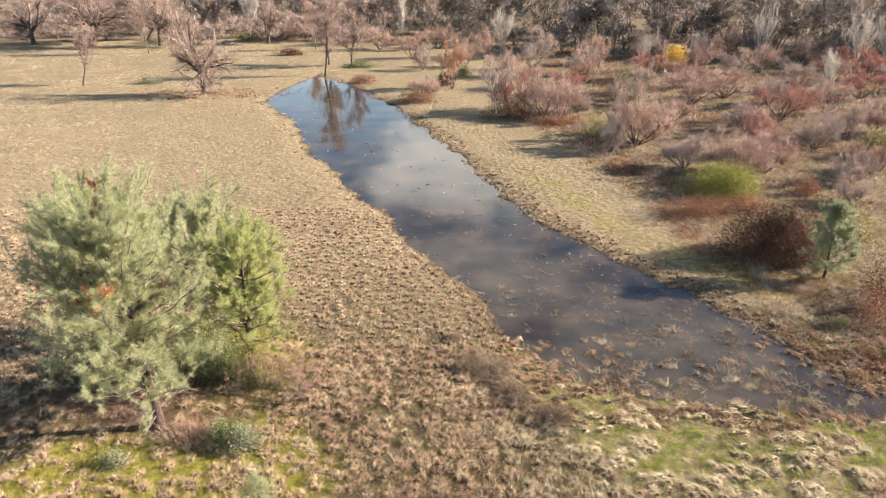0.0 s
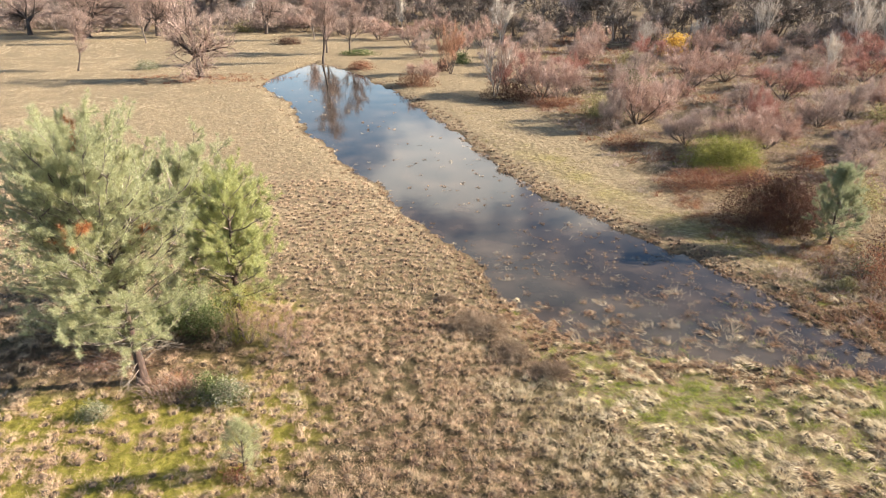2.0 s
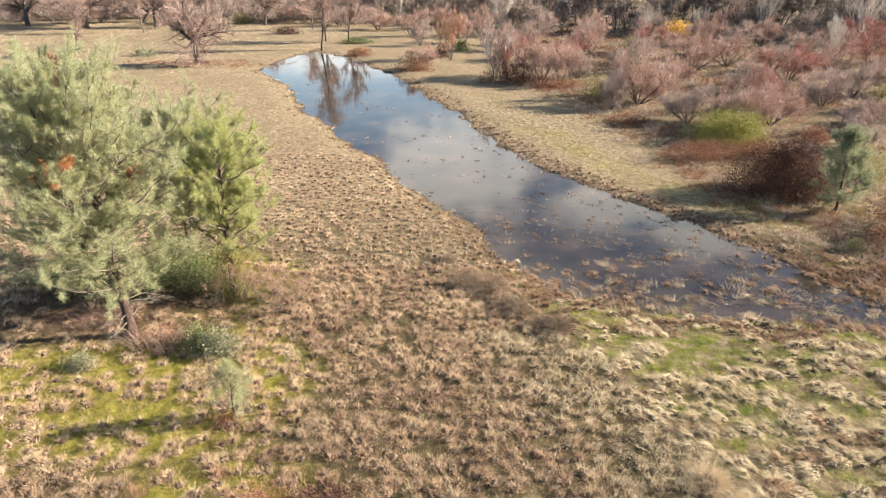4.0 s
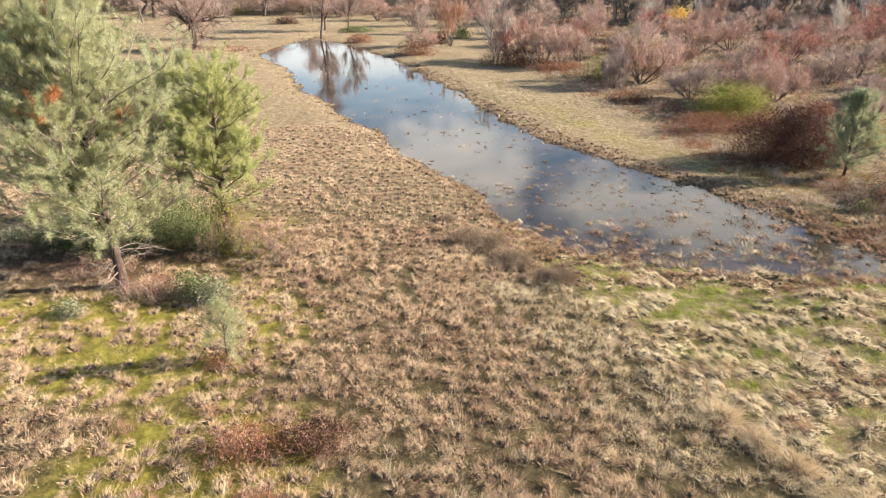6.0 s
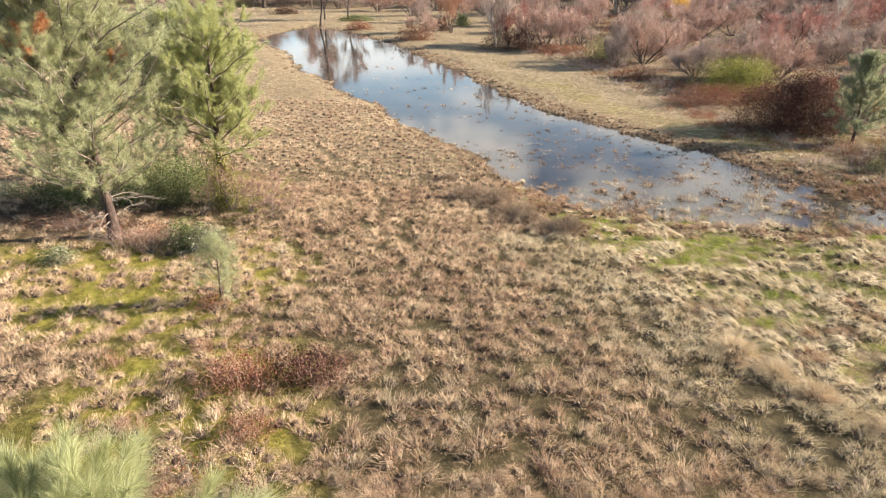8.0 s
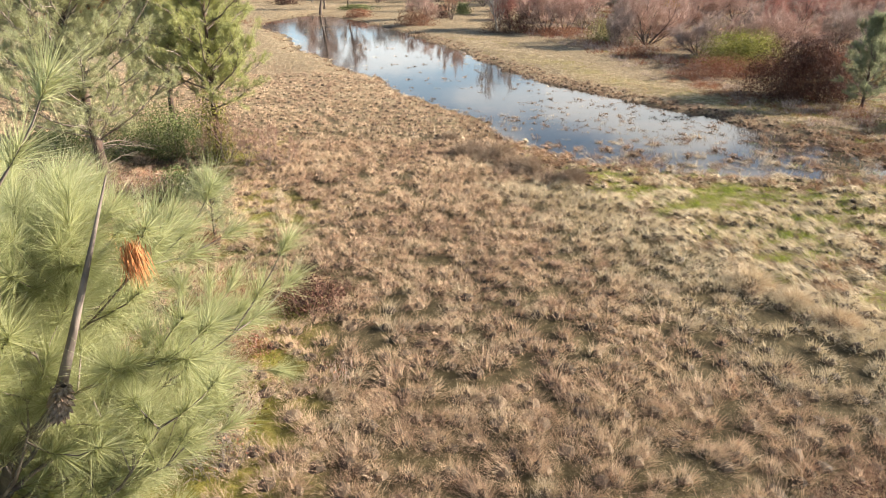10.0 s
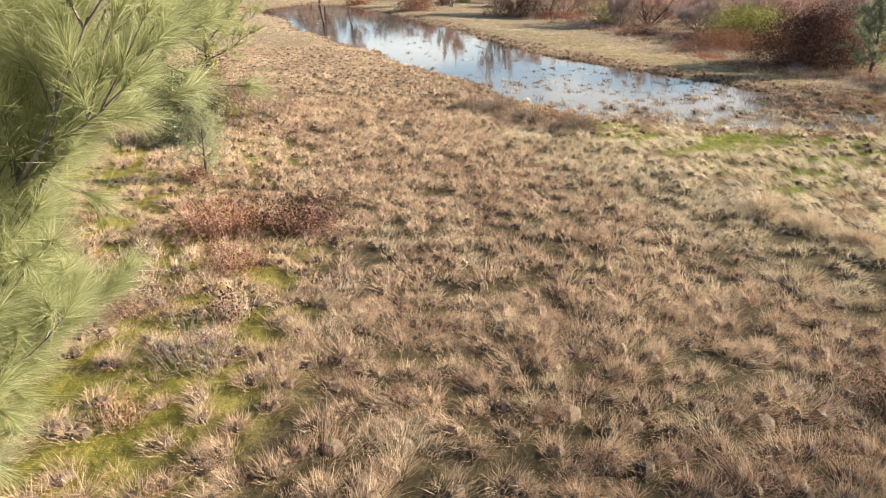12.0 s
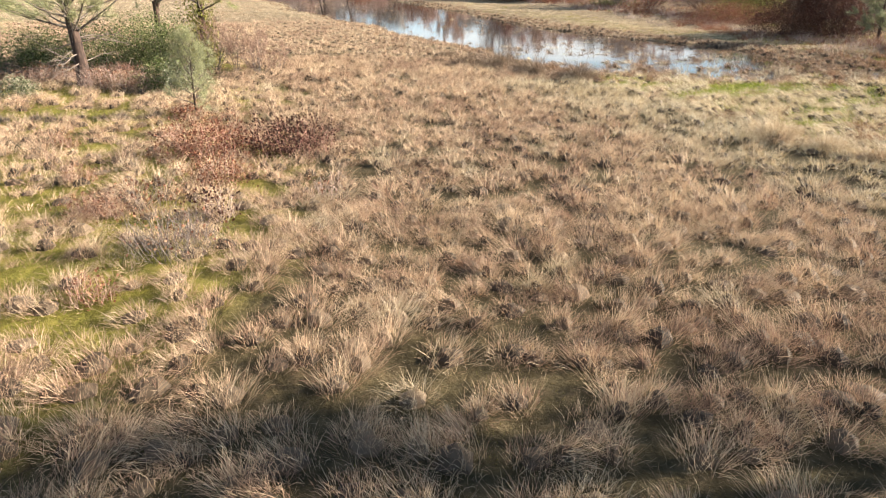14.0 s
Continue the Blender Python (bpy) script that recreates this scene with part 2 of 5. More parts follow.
M_BARK_GREY = bark_mat("grey_bark", [(0.3, (0.085, 0.066, 0.055)), (0.7, (0.25, 0.20, 0.17))])
TWIG = {
    "oak": plant_mat("oak_twigs", [(0.0, (0.15, 0.100, 0.080)), (0.5, (0.32, 0.225, 0.185)), (1.0, (0.50, 0.38, 0.32))], 0.1),
    "mauve": plant_mat("mauve_twigs", [(0.0, (0.19, 0.140, 0.115)), (0.5, (0.39, 0.295, 0.245)), (1.0, (0.58, 0.46, 0.39))], 0.1),
    "pink": plant_mat("pink_twigs", [(0.0, (0.225, 0.132, 0.103)), (0.5, (0.425, 0.278, 0.220)), (1.0, (0.62, 0.47, 0.39))], 0.1),
    "red": plant_mat("red_twigs", [(0.0, (0.19, 0.078, 0.062)), (0.5, (0.39, 0.185, 0.146)), (1.0, (0.57, 0.36, 0.29))], 0.1),
    "orange": plant_mat("orange_twigs", [(0.0, (0.25, 0.125, 0.075)), (0.5, (0.44, 0.240, 0.150)), (1.0, (0.57, 0.37, 0.25))], 0.1),
    "brown": plant_mat("brown_twigs", [(0.0, (0.16, 0.085, 0.060)), (0.5, (0.31, 0.185, 0.135)), (1.0, (0.48, 0.34, 0.26))], 0.1),
    "white": plant_mat("white_twigs", [(0.0, (0.33, 0.28, 0.235)), (0.5, (0.50, 0.44, 0.375)), (1.0, (0.68, 0.62, 0.54))], 0.1),
    "grey": plant_mat("grey_twigs", [(0.0, (0.085, 0.069, 0.056)), (0.5, (0.185, 0.150, 0.122)), (1.0, (0.33, 0.275, 0.228))], 0.1),
}
LEAF = {
    "bramble": plant_mat("bramble_leaves", [(0.0, (0.026, 0.012, 0.009)), (0.6, (0.070, 0.029, 0.020)), (0.9, (0.125, 0.054, 0.036)), (1.0, (0.19, 0.100, 0.066))], 0.25),
    "redbrown": plant_mat("red_brown_leaves", [(0.0, (0.11, 0.042, 0.025)), (0.6, (0.25, 0.098, 0.055)), (1.0, (0.42, 0.24, 0.14))], 0.25),
    "green": plant_mat("bush_leaves", [(0.0, (0.085, 0.095, 0.018)), (0.5, (0.21, 0.215, 0.045)), (1.0, (0.42, 0.38, 0.12))], 0.35),
    "dark": plant_mat("dark_leaves", [(0.0, (0.048, 0.066, 0.022)), (0.5, (0.12, 0.150, 0.050)), (1.0, (0.25, 0.27, 0.12))], 0.25),
    "grey": plant_mat("grey_green_leaves", [(0.0, (0.055, 0.068, 0.034)), (0.55, (0.15, 0.165, 0.085)), (0.85, (0.27, 0.275, 0.17)), (1.0, (0.52, 0.49, 0.38))], 0.25),
    "yellow": plant_mat("yellow_leaves", [(0.0, (0.30, 0.16, 0.030)), (0.5, (0.56, 0.33, 0.055)), (1.0, (0.74, 0.53, 0.15))], 0.35),
    "olive": plant_mat("olive_leaves", [(0.0, (0.15, 0.13, 0.050)), (0.5, (0.29, 0.255, 0.11)), (1.0, (0.46, 0.40, 0.22))], 0.3),
}


# ================= geometry helpers =================
def unit(v):
    return v / np.maximum(np.linalg.norm(v, axis=-1, keepdims=True), 1e-9)


class Mass:
    """Gathers vertices and triangles of one mesh."""

    def __init__(self):
        self.v, self.f, self.n = [], [], 0

    def add(self, v, f):
        if len(v):
            self.v.append(np.asarray(v, np.float32).reshape(-1, 3))
            self.f.append(np.asarray(f, np.int32).reshape(-1, 3) + self.n)
            self.n += len(self.v[-1])

    def arrays(self):
        return np.concatenate(self.v), np.concatenate(self.f)

    def mesh(self, name, mat, smooth=False):
        v, f = self.arrays()
        return mesh_of(name, v, f, mat, smooth)


def mesh_of(name, v, f, mat, smooth=False):
    me = bpy.data.meshes.new(name)
    me.vertices.add(len(v))
    me.vertices.foreach_set("co", np.asarray(v, np.float32).ravel())
    me.loops.add(len(f) * 3)
    me.loops.foreach_set("vertex_index", np.asarray(f, np.int32).ravel())
    me.polygons.add(len(f))
    me.polygons.foreach_set("loop_start", np.arange(0, len(f) * 3, 3, dtype=np.int32))
    me.polygons.foreach_set("use_smooth", np.full(len(f), smooth))
    me.update(calc_edges=True)
    me.materials.append(mat)
    return me


def blades(root, way, length, width, droop, rng, k=1):
    """Thin tapering blades. k=1: one triangle each; k=2: bent in the middle."""
    n = len(root)
    if not n:
        return np.zeros((0, 3)), np.zeros((0, 3), int)
    way = unit(way)
    side = unit(np.cross(way, rng.normal(size=(n, 3))))
    length = np.broadcast_to(length, n)[:, None]
    w = np.broadcast_to(width, n)[:, None] * 0.5
    dr = np.broadcast_to(droop, n)[:, None] * np.array([0, 0, -1.0])
    tip = root + way * length + dr * length
    i = np.arange(n)[:, None]
    if k == 1:
        v = np.stack([root - side * w, root + side * w, tip], 1)
        return v.reshape(-1, 3), i * 3 + np.array([[0, 1, 2]])
    mid = root + way * length * 0.55 + dr * length * 0.28
    v = np.stack([root - side * w, root + side * w, mid + side * w * 0.75, mid - side * w * 0.75, tip], 1)
    f = (i * 5)[:, :, None] + np.array([[[0, 1, 2], [0, 2, 3], [3, 2, 4]]])
    return v.reshape(-1, 3), f.reshape(-1, 3)


def tube(pts, rad, n=5):
    pts, rad = np.asarray(pts, float), np.asarray(rad, float)
    k = len(pts)
    tan = unit(np.gradient(pts, axis=0))
    ref = np.array([0.31, 0.87, 0.12]) if abs(tan[:, 2]).mean() > 0.7 else np.array([0, 0, 1.0])
    a = unit(np.cross(tan, ref))
    b = np.cross(tan, a)
    ang = np.arange(n) * 2 * np.pi / n
    v = pts[:, None] + rad[:, None, None] * (np.cos(ang)[None, :, None] * a[:, None] + np.sin(ang)[None, :, None] * b[:, None])
    i, j = np.meshgrid(np.arange(k - 1), np.arange(n), indexing="ij")
    p, q = i * n + j, i * n + (j + 1) % n
    f = np.stack([np.stack([p, q, q + n], -1), np.stack([p, q + n, p + n], -1)], 2)
    return v.reshape(-1, 3), f.reshape(-1, 3)


def along(pts, t):
    """The place and the tangent at t (0..1) of a polyline."""
    k = len(pts) - 1
    s = np.clip(np.asarray(t), 0, 0.9999) * k
    i = s.astype(int)
    u = (s - i)[:, None]
    return pts[i] * (1 - u) + pts[i + 1] * u, unit(pts[i + 1] - pts[i])


def sprout(rng, base, way, length, bend, up, k=5):
    """A wandering polyline."""
    pts, d = [np.asarray(base, float)], unit(np.asarray(way, float))
    for _ in range(k):
        d = unit(d + rng.normal(size=3) * bend + np.array([0, 0, up]))
        pts.append(pts[-1] + d * length / k)
    return np.array(pts)


def part(name, mesh, parent, label="", m=None):
    ob = new(name, mesh)
    ob.parent = parent
    if m is not None:
        ob.matrix_basis = m
    if label:
        ob["label"] = label
    return ob


def thing(name, x, y, z, label, category, group="", turn=0.0, scale=(1, 1, 1)):
    ob = new(name)
    ob.empty_display_size = 0.2
    ob.matrix_basis = Matrix.LocRotScale((x, y, z), Euler((0, 0, turn)), Vector(scale))
    return tagged(ob, label, category, group)


_lattice = np.random.default_rng(7).random((256, 256))


def vnoise(x, y, size, shift=0.0):
    """Smooth noise from 0 to 1 over the plan."""
    x, y = np.asarray(x, float) / size + shift + 300, np.asarray(y, float) / size + shift * 1.7 + 300
    i, j = np.floor(x).astype(int), np.floor(y).astype(int)
    u, v = x - i, y - j
    u, v = u * u * (3 - 2 * u), v * v * (3 - 2 * v)
    g = lambda a, b: _lattice[a % 256, b % 256]
    return (g(i, j) * (1 - u) + g(i + 1, j) * u) * (1 - v) + (g(i, j + 1) * (1 - u) + g(i + 1, j + 1) * u) * v


# ================= the plan =================
WATER_Z = -0.16
LEFT_Y = [19.8, 22.0, 23.2, 24.6, 26.8, 28.4, 31.5, 35.2, 39.7, 44.7, 52.4, 61.6, 72.7, 80, 88, 95, 102, 110]
LEFT_X = [22, 9, 6, 4.2, 3, 2.5, 1.5, -0.8, -2.5, -5.3, -9, -13.5, -17, -20.5, -24.6, -25, -23.7, -21.4]
RIGHT_Y = [20.5, 22.6, 25.5, 27.3, 30.2, 33.1, 35.7, 39.3, 43.5, 47.9, 54, 62.7, 71.3, 86, 102, 110]
RIGHT_X = [22, 19.3, 17.2, 15.9, 15, 13.2, 11.2, 9, 6.9, 5.3, 3.3, 0.9, -1.6, -7.2, -14.7, -21.4]


def inside_pond(x, y):
    """Metres inside the pond's edge; negative outside."""
    x, y = np.asarray(x, float), np.asarray(y, float)
    wob = (vnoise(x, y, 1.6) - 0.5) * 1.0 + (vnoise(x, y, 0.6, 9) - 0.5) * 0.5
    s = np.minimum(x - np.interp(y, LEFT_Y, LEFT_X), np.interp(y, RIGHT_Y, RIGHT_X) - x) * 0.75
    s = np.minimum(s, np.minimum(y - 19.8, 110 - y))
    return s + wob


def marsh(x, y):
    """1 where the near end of the pond runs out into wet grass."""
    return np.clip(1 - np.hypot((x - 13) / 10.5, (y - 22.6) / 3.2), 0, 1) ** 0.5


def height(x, y):
    s = inside_pond(x, y)
    z = 0.04 + (vnoise(x, y, 9) - 0.5) * 0.10 + (vnoise(x, y, 2.2, 4) - 0.5) * 0.10 + (vnoise(x, y, 0.7, 5) - 0.5) * 0.05
    z = z + np.clip(x - 22, 0, 30) * 0.03 + np.clip(y - 90, 0, 200) * 0.002
    shore = np.clip((s + 1.6) / 1.6, 0, 1)
    z = z * (1 - shore) + shore * (WATER_Z + 0.02)
    z = z - np.clip(s, 0, 2.5) / 2.5 * 0.40
    m = marsh(x, y)
    return z * (1 - m) + m * (WATER_Z - 0.04 + (vnoise(x, y, 1.1, 2) - 0.5) * 0.14 - np.clip(s, 0, 3) * 0.06)


def wet_line(y):
    return np.interp(y, [2, 8.8, 11, 14, 17.7, 20.2, 23, 26], [12.5, 9.2, 8.2, 7.2, 6.0, 4.6, 3.6, 2.6])


def lodged(x, y):
    """1 in the wet, flattened grass on the near side of the pond, right of a curving line."""
    line = wet_line(y)
    return np.clip((x - line) / 1.2 + 0.5 + (vnoise(x, y, 1.5, 3) - 0.5), 0, 1) * np.clip((27.5 - y) / 2, 0, 1)


def mossy(x, y):
    a = 1.25 - np.hypot((x + 10.0) / 6.5, (y - 17.3) / 4.6)
    b = 1.15 - np.hypot((x + 5.6) / 4.4, (y - 8.0) / 6.8)
    c = 1.0 - np.hypot((x + 9) / 4, (y - 24) / 5)
    return np.clip(np.maximum(np.maximum(a, b), c) * 1.6, 0, 1)


def scrubby(x, y):
    """1 on the rough ground beyond the pond, and under the woods."""
    edge = np.interp(y, [20, 28, 35, 45, 60, 80, 100, 130], [18, 18.5, 16.5, 15.5, 13, 8, 12, 20])
    a = np.clip((x - edge) / 3 + 0.5, 0, 1)
    return np.maximum(a, np.clip((y - np.interp(x, [-60, 0, 20], [172, 150, 130])) / 10, 0, 1))


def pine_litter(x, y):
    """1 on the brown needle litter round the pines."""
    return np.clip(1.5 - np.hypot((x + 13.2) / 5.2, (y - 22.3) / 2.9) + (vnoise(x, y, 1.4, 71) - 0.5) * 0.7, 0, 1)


# ================= ground and water =================
def axis(inner, step, outer):
    mid = np.arange(inner[0], inner[1] + step, step)
    grow, s = [], step
    p = 0.0
    while p < outer:
        s *= 1.14
        p += s
        grow.append(p)
    grow = np.array(grow)
    return np.concatenate([mid[0] - grow[::-1], mid, mid[-1] + grow])


gx, gy = axis((-24, 28), 0.42, 2600), axis((-3, 60), 0.42, 2600)
GX, GY = np.meshgrid(gx, gy, indexing="ij")
gv = np.stack([GX, GY, height(GX, GY)], -1).reshape(-1, 3)
ii, jj = np.meshgrid(np.arange(len(gx) - 1), np.arange(len(gy) - 1), indexing="ij")
p00 = (ii * len(gy) + jj).ravel()
gf = np.concatenate([np.stack([p00, p00 + len(gy), p00 + len(gy) + 1], 1), np.stack([p00, p00 + len(gy) + 1, p00 + 1], 1)])
gme = mesh_of("ground", gv, gf, M_GROUND, True)
fx, fy = gv[:, 0], gv[:, 1]
wet = np.clip((inside_pond(fx, fy) + 0.5) / 0.8, 0, 1)
wet = np.maximum(wet, marsh(fx, fy) * 0.9)
bank_w = fx - np.interp(fy, RIGHT_Y, RIGHT_X)
strip = np.clip(1.2 - np.abs(bank_w - 4.2) / 3.4, 0, 1) * np.clip((fy - 25) / 3, 0, 1) * np.clip((62 - fy) / 10, 0, 1)
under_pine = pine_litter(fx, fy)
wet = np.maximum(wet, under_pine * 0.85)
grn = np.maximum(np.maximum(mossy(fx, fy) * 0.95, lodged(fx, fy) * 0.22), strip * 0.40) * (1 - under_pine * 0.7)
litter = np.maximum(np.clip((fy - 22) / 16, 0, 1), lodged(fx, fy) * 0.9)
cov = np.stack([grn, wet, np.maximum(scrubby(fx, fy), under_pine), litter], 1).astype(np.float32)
attr = gme.color_attributes.new("cover", "FLOAT_COLOR", "POINT")
attr.data.foreach_set("color", cov.ravel())
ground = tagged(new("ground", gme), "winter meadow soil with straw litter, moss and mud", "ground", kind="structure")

wx, wy = np.meshgrid(np.linspace(-30, 24, 28), np.linspace(18.5, 112, 47), indexing="ij")
wv = np.stack([wx, wy, np.full_like(wx, WATER_Z)], -1).reshape(-1, 3)
wi, wj = np.meshgrid(np.arange(27), np.arange(46), indexing="ij")
q00 = (wi * 47 + wj).ravel()
wf = np.concatenate([np.stack([q00, q00 + 47, q00 + 48], 1), np.stack([q00, q00 + 48, q00 + 1], 1)])
tagged(new("water", mesh_of("water", wv, wf, M_WATER, True)), "still shallow brown pond water mirroring a cloudy sky", "pond", kind="structure")


# ================= grass =================
def scatter(rng, x0, x1, y0, y1, step, jitter=0.42):
    ax, ay = np.meshgrid(np.arange(x0, x1, step), np.arange(y0, y1, step), indexing="ij")
    ax = ax + (np.arange(ax.shape[1]) % 2)[None, :] * step * 0.5
    p = np.stack([ax.ravel(), ay.ravel()], 1)
    return p + rng.uniform(-jitter, jitter, p.shape) * step


def in_view(p, margin=1.5):
    """Only the ground that the lens can take in on its way down."""
    return np.abs(p[:, 0]) < np.interp(p[:, 1], [1, 8.6, 16, 130], [2.9, 9.3, 16.2, 90]) + margin - 0.3


def tufts(mass, rng, p, blades_each, size, tall, width, k, lean=(0, 0), spread=0.75, droop=0.35, body=None, sides=7, sway=0.25):
    """Tussocks: a rounded heart of thatch, coloured dark as if shaded, and blades that stand out from it all round."""
    n = len(p)
    if not n:
        return
    size = size * rng.uniform(0.65, 1.3, n)
    tall = tall * rng.uniform(0.6, 1.3, n)
    zg = np.maximum(height(p[:, 0], p[:, 1]), WATER_Z - 0.03) - 0.02
    heart = 0.0 if body is None else 0.36
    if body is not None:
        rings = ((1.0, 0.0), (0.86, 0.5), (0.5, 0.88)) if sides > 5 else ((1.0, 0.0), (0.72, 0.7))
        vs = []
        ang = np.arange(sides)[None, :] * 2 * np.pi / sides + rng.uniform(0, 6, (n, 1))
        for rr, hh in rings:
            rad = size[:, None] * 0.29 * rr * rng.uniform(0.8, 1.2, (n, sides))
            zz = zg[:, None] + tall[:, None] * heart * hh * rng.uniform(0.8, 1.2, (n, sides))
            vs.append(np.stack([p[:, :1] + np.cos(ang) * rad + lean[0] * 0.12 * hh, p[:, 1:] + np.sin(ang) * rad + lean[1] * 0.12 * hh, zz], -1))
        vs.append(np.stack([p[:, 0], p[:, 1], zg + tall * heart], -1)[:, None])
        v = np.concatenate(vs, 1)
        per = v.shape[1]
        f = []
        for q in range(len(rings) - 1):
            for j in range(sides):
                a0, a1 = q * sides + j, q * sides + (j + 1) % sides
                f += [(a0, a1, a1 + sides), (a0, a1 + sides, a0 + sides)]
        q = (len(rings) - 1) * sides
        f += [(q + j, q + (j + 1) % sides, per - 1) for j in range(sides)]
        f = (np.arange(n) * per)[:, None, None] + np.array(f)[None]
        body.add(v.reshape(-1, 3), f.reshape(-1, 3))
    if blades_each < 1:
        return
    i = np.repeat(np.arange(n), blades_each)
    m = len(i)
    ang = rng.uniform(0, 2 * np.pi, m)
    rad = np.sqrt(rng.random(m))
    round_ = np.stack([np.cos(ang), np.sin(ang)], 1)
    own = rng.normal(size=(n, 2)) * sway
    xy = p[i] + round_ * (rad * size[i] * 0.48)[:, None]
    z = zg[i] + tall[i] * heart * (1 - rad ** 2) * 0.9
    out = round_ * (rad * spread)[:, None] + own[i] + rng.normal(size=(m, 2)) * 0.36 + np.array(lean)
    way = np.concatenate([out, np.ones((m, 1))], 1)
    ln = tall[i] * (1 - 0.35 * heart) * rng.uniform(0.45, 1.25, m)
    v, f = blades(np.concatenate([xy, z[:, None]], 1), way, ln, width * rng.uniform(0.7, 1.3, m), droop * rng.uniform(0.2, 1.4, m), rng, k)
    mass.add(v, f)


rng = np.random.default_rng(11)
dry, pale, green, moss_m, reed, grey_tuft, shaded_thatch, laid = (Mass() for _ in range(8))


BANDS = [  # y from, y to, spacing, blades, width, bends
    (1.5, 8.5, 0.40, 280, 0.0029, 2), (8.5, 15, 0.41, 140, 0.0052, 2), (15, 26, 0.41, 125, 0.0082, 1),
    (26, 45, 0.50, 46, 0.015, 1), (45, 75, 0.60, 20, 0.022, 1), (75, 118, 0.80, 15, 0.033, 1), (118, 172, 1.3, 12, 0.07, 1),
]
for y0, y1, step, nb, bw, k in BANDS:
    p = scatter(rng, -100, 100, y0, y1, step, 0.40)
    p = p[in_view(p)]
    x, y = p[:, 0], p[:, 1]
    dry_land = inside_pond(x, y) < -0.3
    lod, mos, scr = lodged(x, y), mossy(x, y), scrubby(x, y)
    left = x < np.interp(y, LEFT_Y, LEFT_X)
    left |= y < 22
    field = dry_land & (lod < 0.5)
    opening = np.where(vnoise(x, y, 1.3, 33) > 0.50, 0.70, 0.18)
    prob = np.where(field, 1.0 - opening * mos, 0) * (1 - 0.75 * pine_litter(x, y)) * np.where(scr > 0.5, 0.75, 1.0) * np.where(left, 1.0, 0.85)
    if y0 < 26:
        prob = prob * np.where(vnoise(x, y, 0.85, 31) < 0.36, 0.75, 1.0)
    sel = p[rng.random(len(p)) < prob]
    pn = vnoise(sel[:, 0], sel[:, 1], 6, 3) * 0.5 + np.clip((sel[:, 1] - 30) / 40, 0, 1) * 0.7 + (sel[:, 0] > np.interp(sel[:, 1], LEFT_Y, LEFT_X)) * 0.15
    pn = pn + np.clip(1.4 - np.abs(sel[:, 0] - wet_line(sel[:, 1]) + 1.4) / 2.2, 0, 1) * 0.62 * (sel[:, 1] < 20)
    is_pale = pn + rng.normal(size=len(sel)) * 0.12 > 0.55
    far_bank = sel[:, 0] > np.interp(sel[:, 1], LEFT_Y, LEFT_X) + 1.0
    far_bank &= sel[:, 1] > 26
    sz, tall = (0.46, 0.34) if y0 < 15 else (0.48, 0.34) if y0 < 26 else (0.50, 0.26) if y0 < 45 else (0.62, 0.19) if y0 < 75 else (0.85, 0.18)
    # dark-coloured hearts deepen the shaded sides and gaps of the nearer tussocks
    heart = shaded_thatch if y0 < 45 else None
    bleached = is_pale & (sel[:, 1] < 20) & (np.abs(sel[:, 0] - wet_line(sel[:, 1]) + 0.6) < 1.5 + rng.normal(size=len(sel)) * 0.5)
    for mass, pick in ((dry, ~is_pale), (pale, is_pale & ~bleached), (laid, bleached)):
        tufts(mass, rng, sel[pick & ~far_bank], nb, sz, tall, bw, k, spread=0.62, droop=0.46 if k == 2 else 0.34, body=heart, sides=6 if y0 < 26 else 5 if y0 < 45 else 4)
        tufts(mass, rng, sel[pick & far_bank], nb, sz, tall * 0.6, bw, k, lean=(-0.2, -0.1), spread=0.8, droop=0.3)
    # thin grass between the tussocks
    q = scatter(rng, -100, 100, y0, y1, step * 0.42)
    q = q[in_view(q)]
    dl = (inside_pond(q[:, 0], q[:, 1]) < -0.2) & (lodged(q[:, 0], q[:, 1]) < 0.6)
    q = q[dl & (rng.random(len(q)) < np.where(mossy(q[:, 0], q[:, 1]) > 0.4, 0.30, 0.42 if y0 < 15 else 0.6 if y0 < 26 else 0.7))]
    few = max(2, nb // 17) if y0 < 26 else max(2, nb // 11)
    tufts(dry if y0 < 45 else pale, rng, q[::2], few, 0.4, 0.13, bw, 1, spread=1.0)
    tufts(pale, rng, q[1::2], few, 0.4, 0.12, bw, 1, spread=1.2)
    # moss and new grass
    q = scatter(rng, -30, 16, y0, min(y1, 30), step * 0.5) if y0 < 30 else np.zeros((0, 2))
    if len(q):
        q = q[in_view(q)]
        g = np.maximum(mossy(q[:, 0], q[:, 1]) * 0.9, 0.30 * (vnoise(q[:, 0], q[:, 1], 1.1, 44) > 0.5))
        q = q[(rng.random(len(q)) < g) & (inside_pond(q[:, 0], q[:, 1]) < -0.3)]
        tufts(moss_m, rng, q, max(4, nb // 6), 0.34, 0.075, bw * 1.1, 1, spread=1.3)
        stray = q[rng.random(len(q)) < 0.20]
        tufts(dry, rng, stray, nb // 4, 0.24, 0.20, bw, k, spread=0.9, droop=0.4)

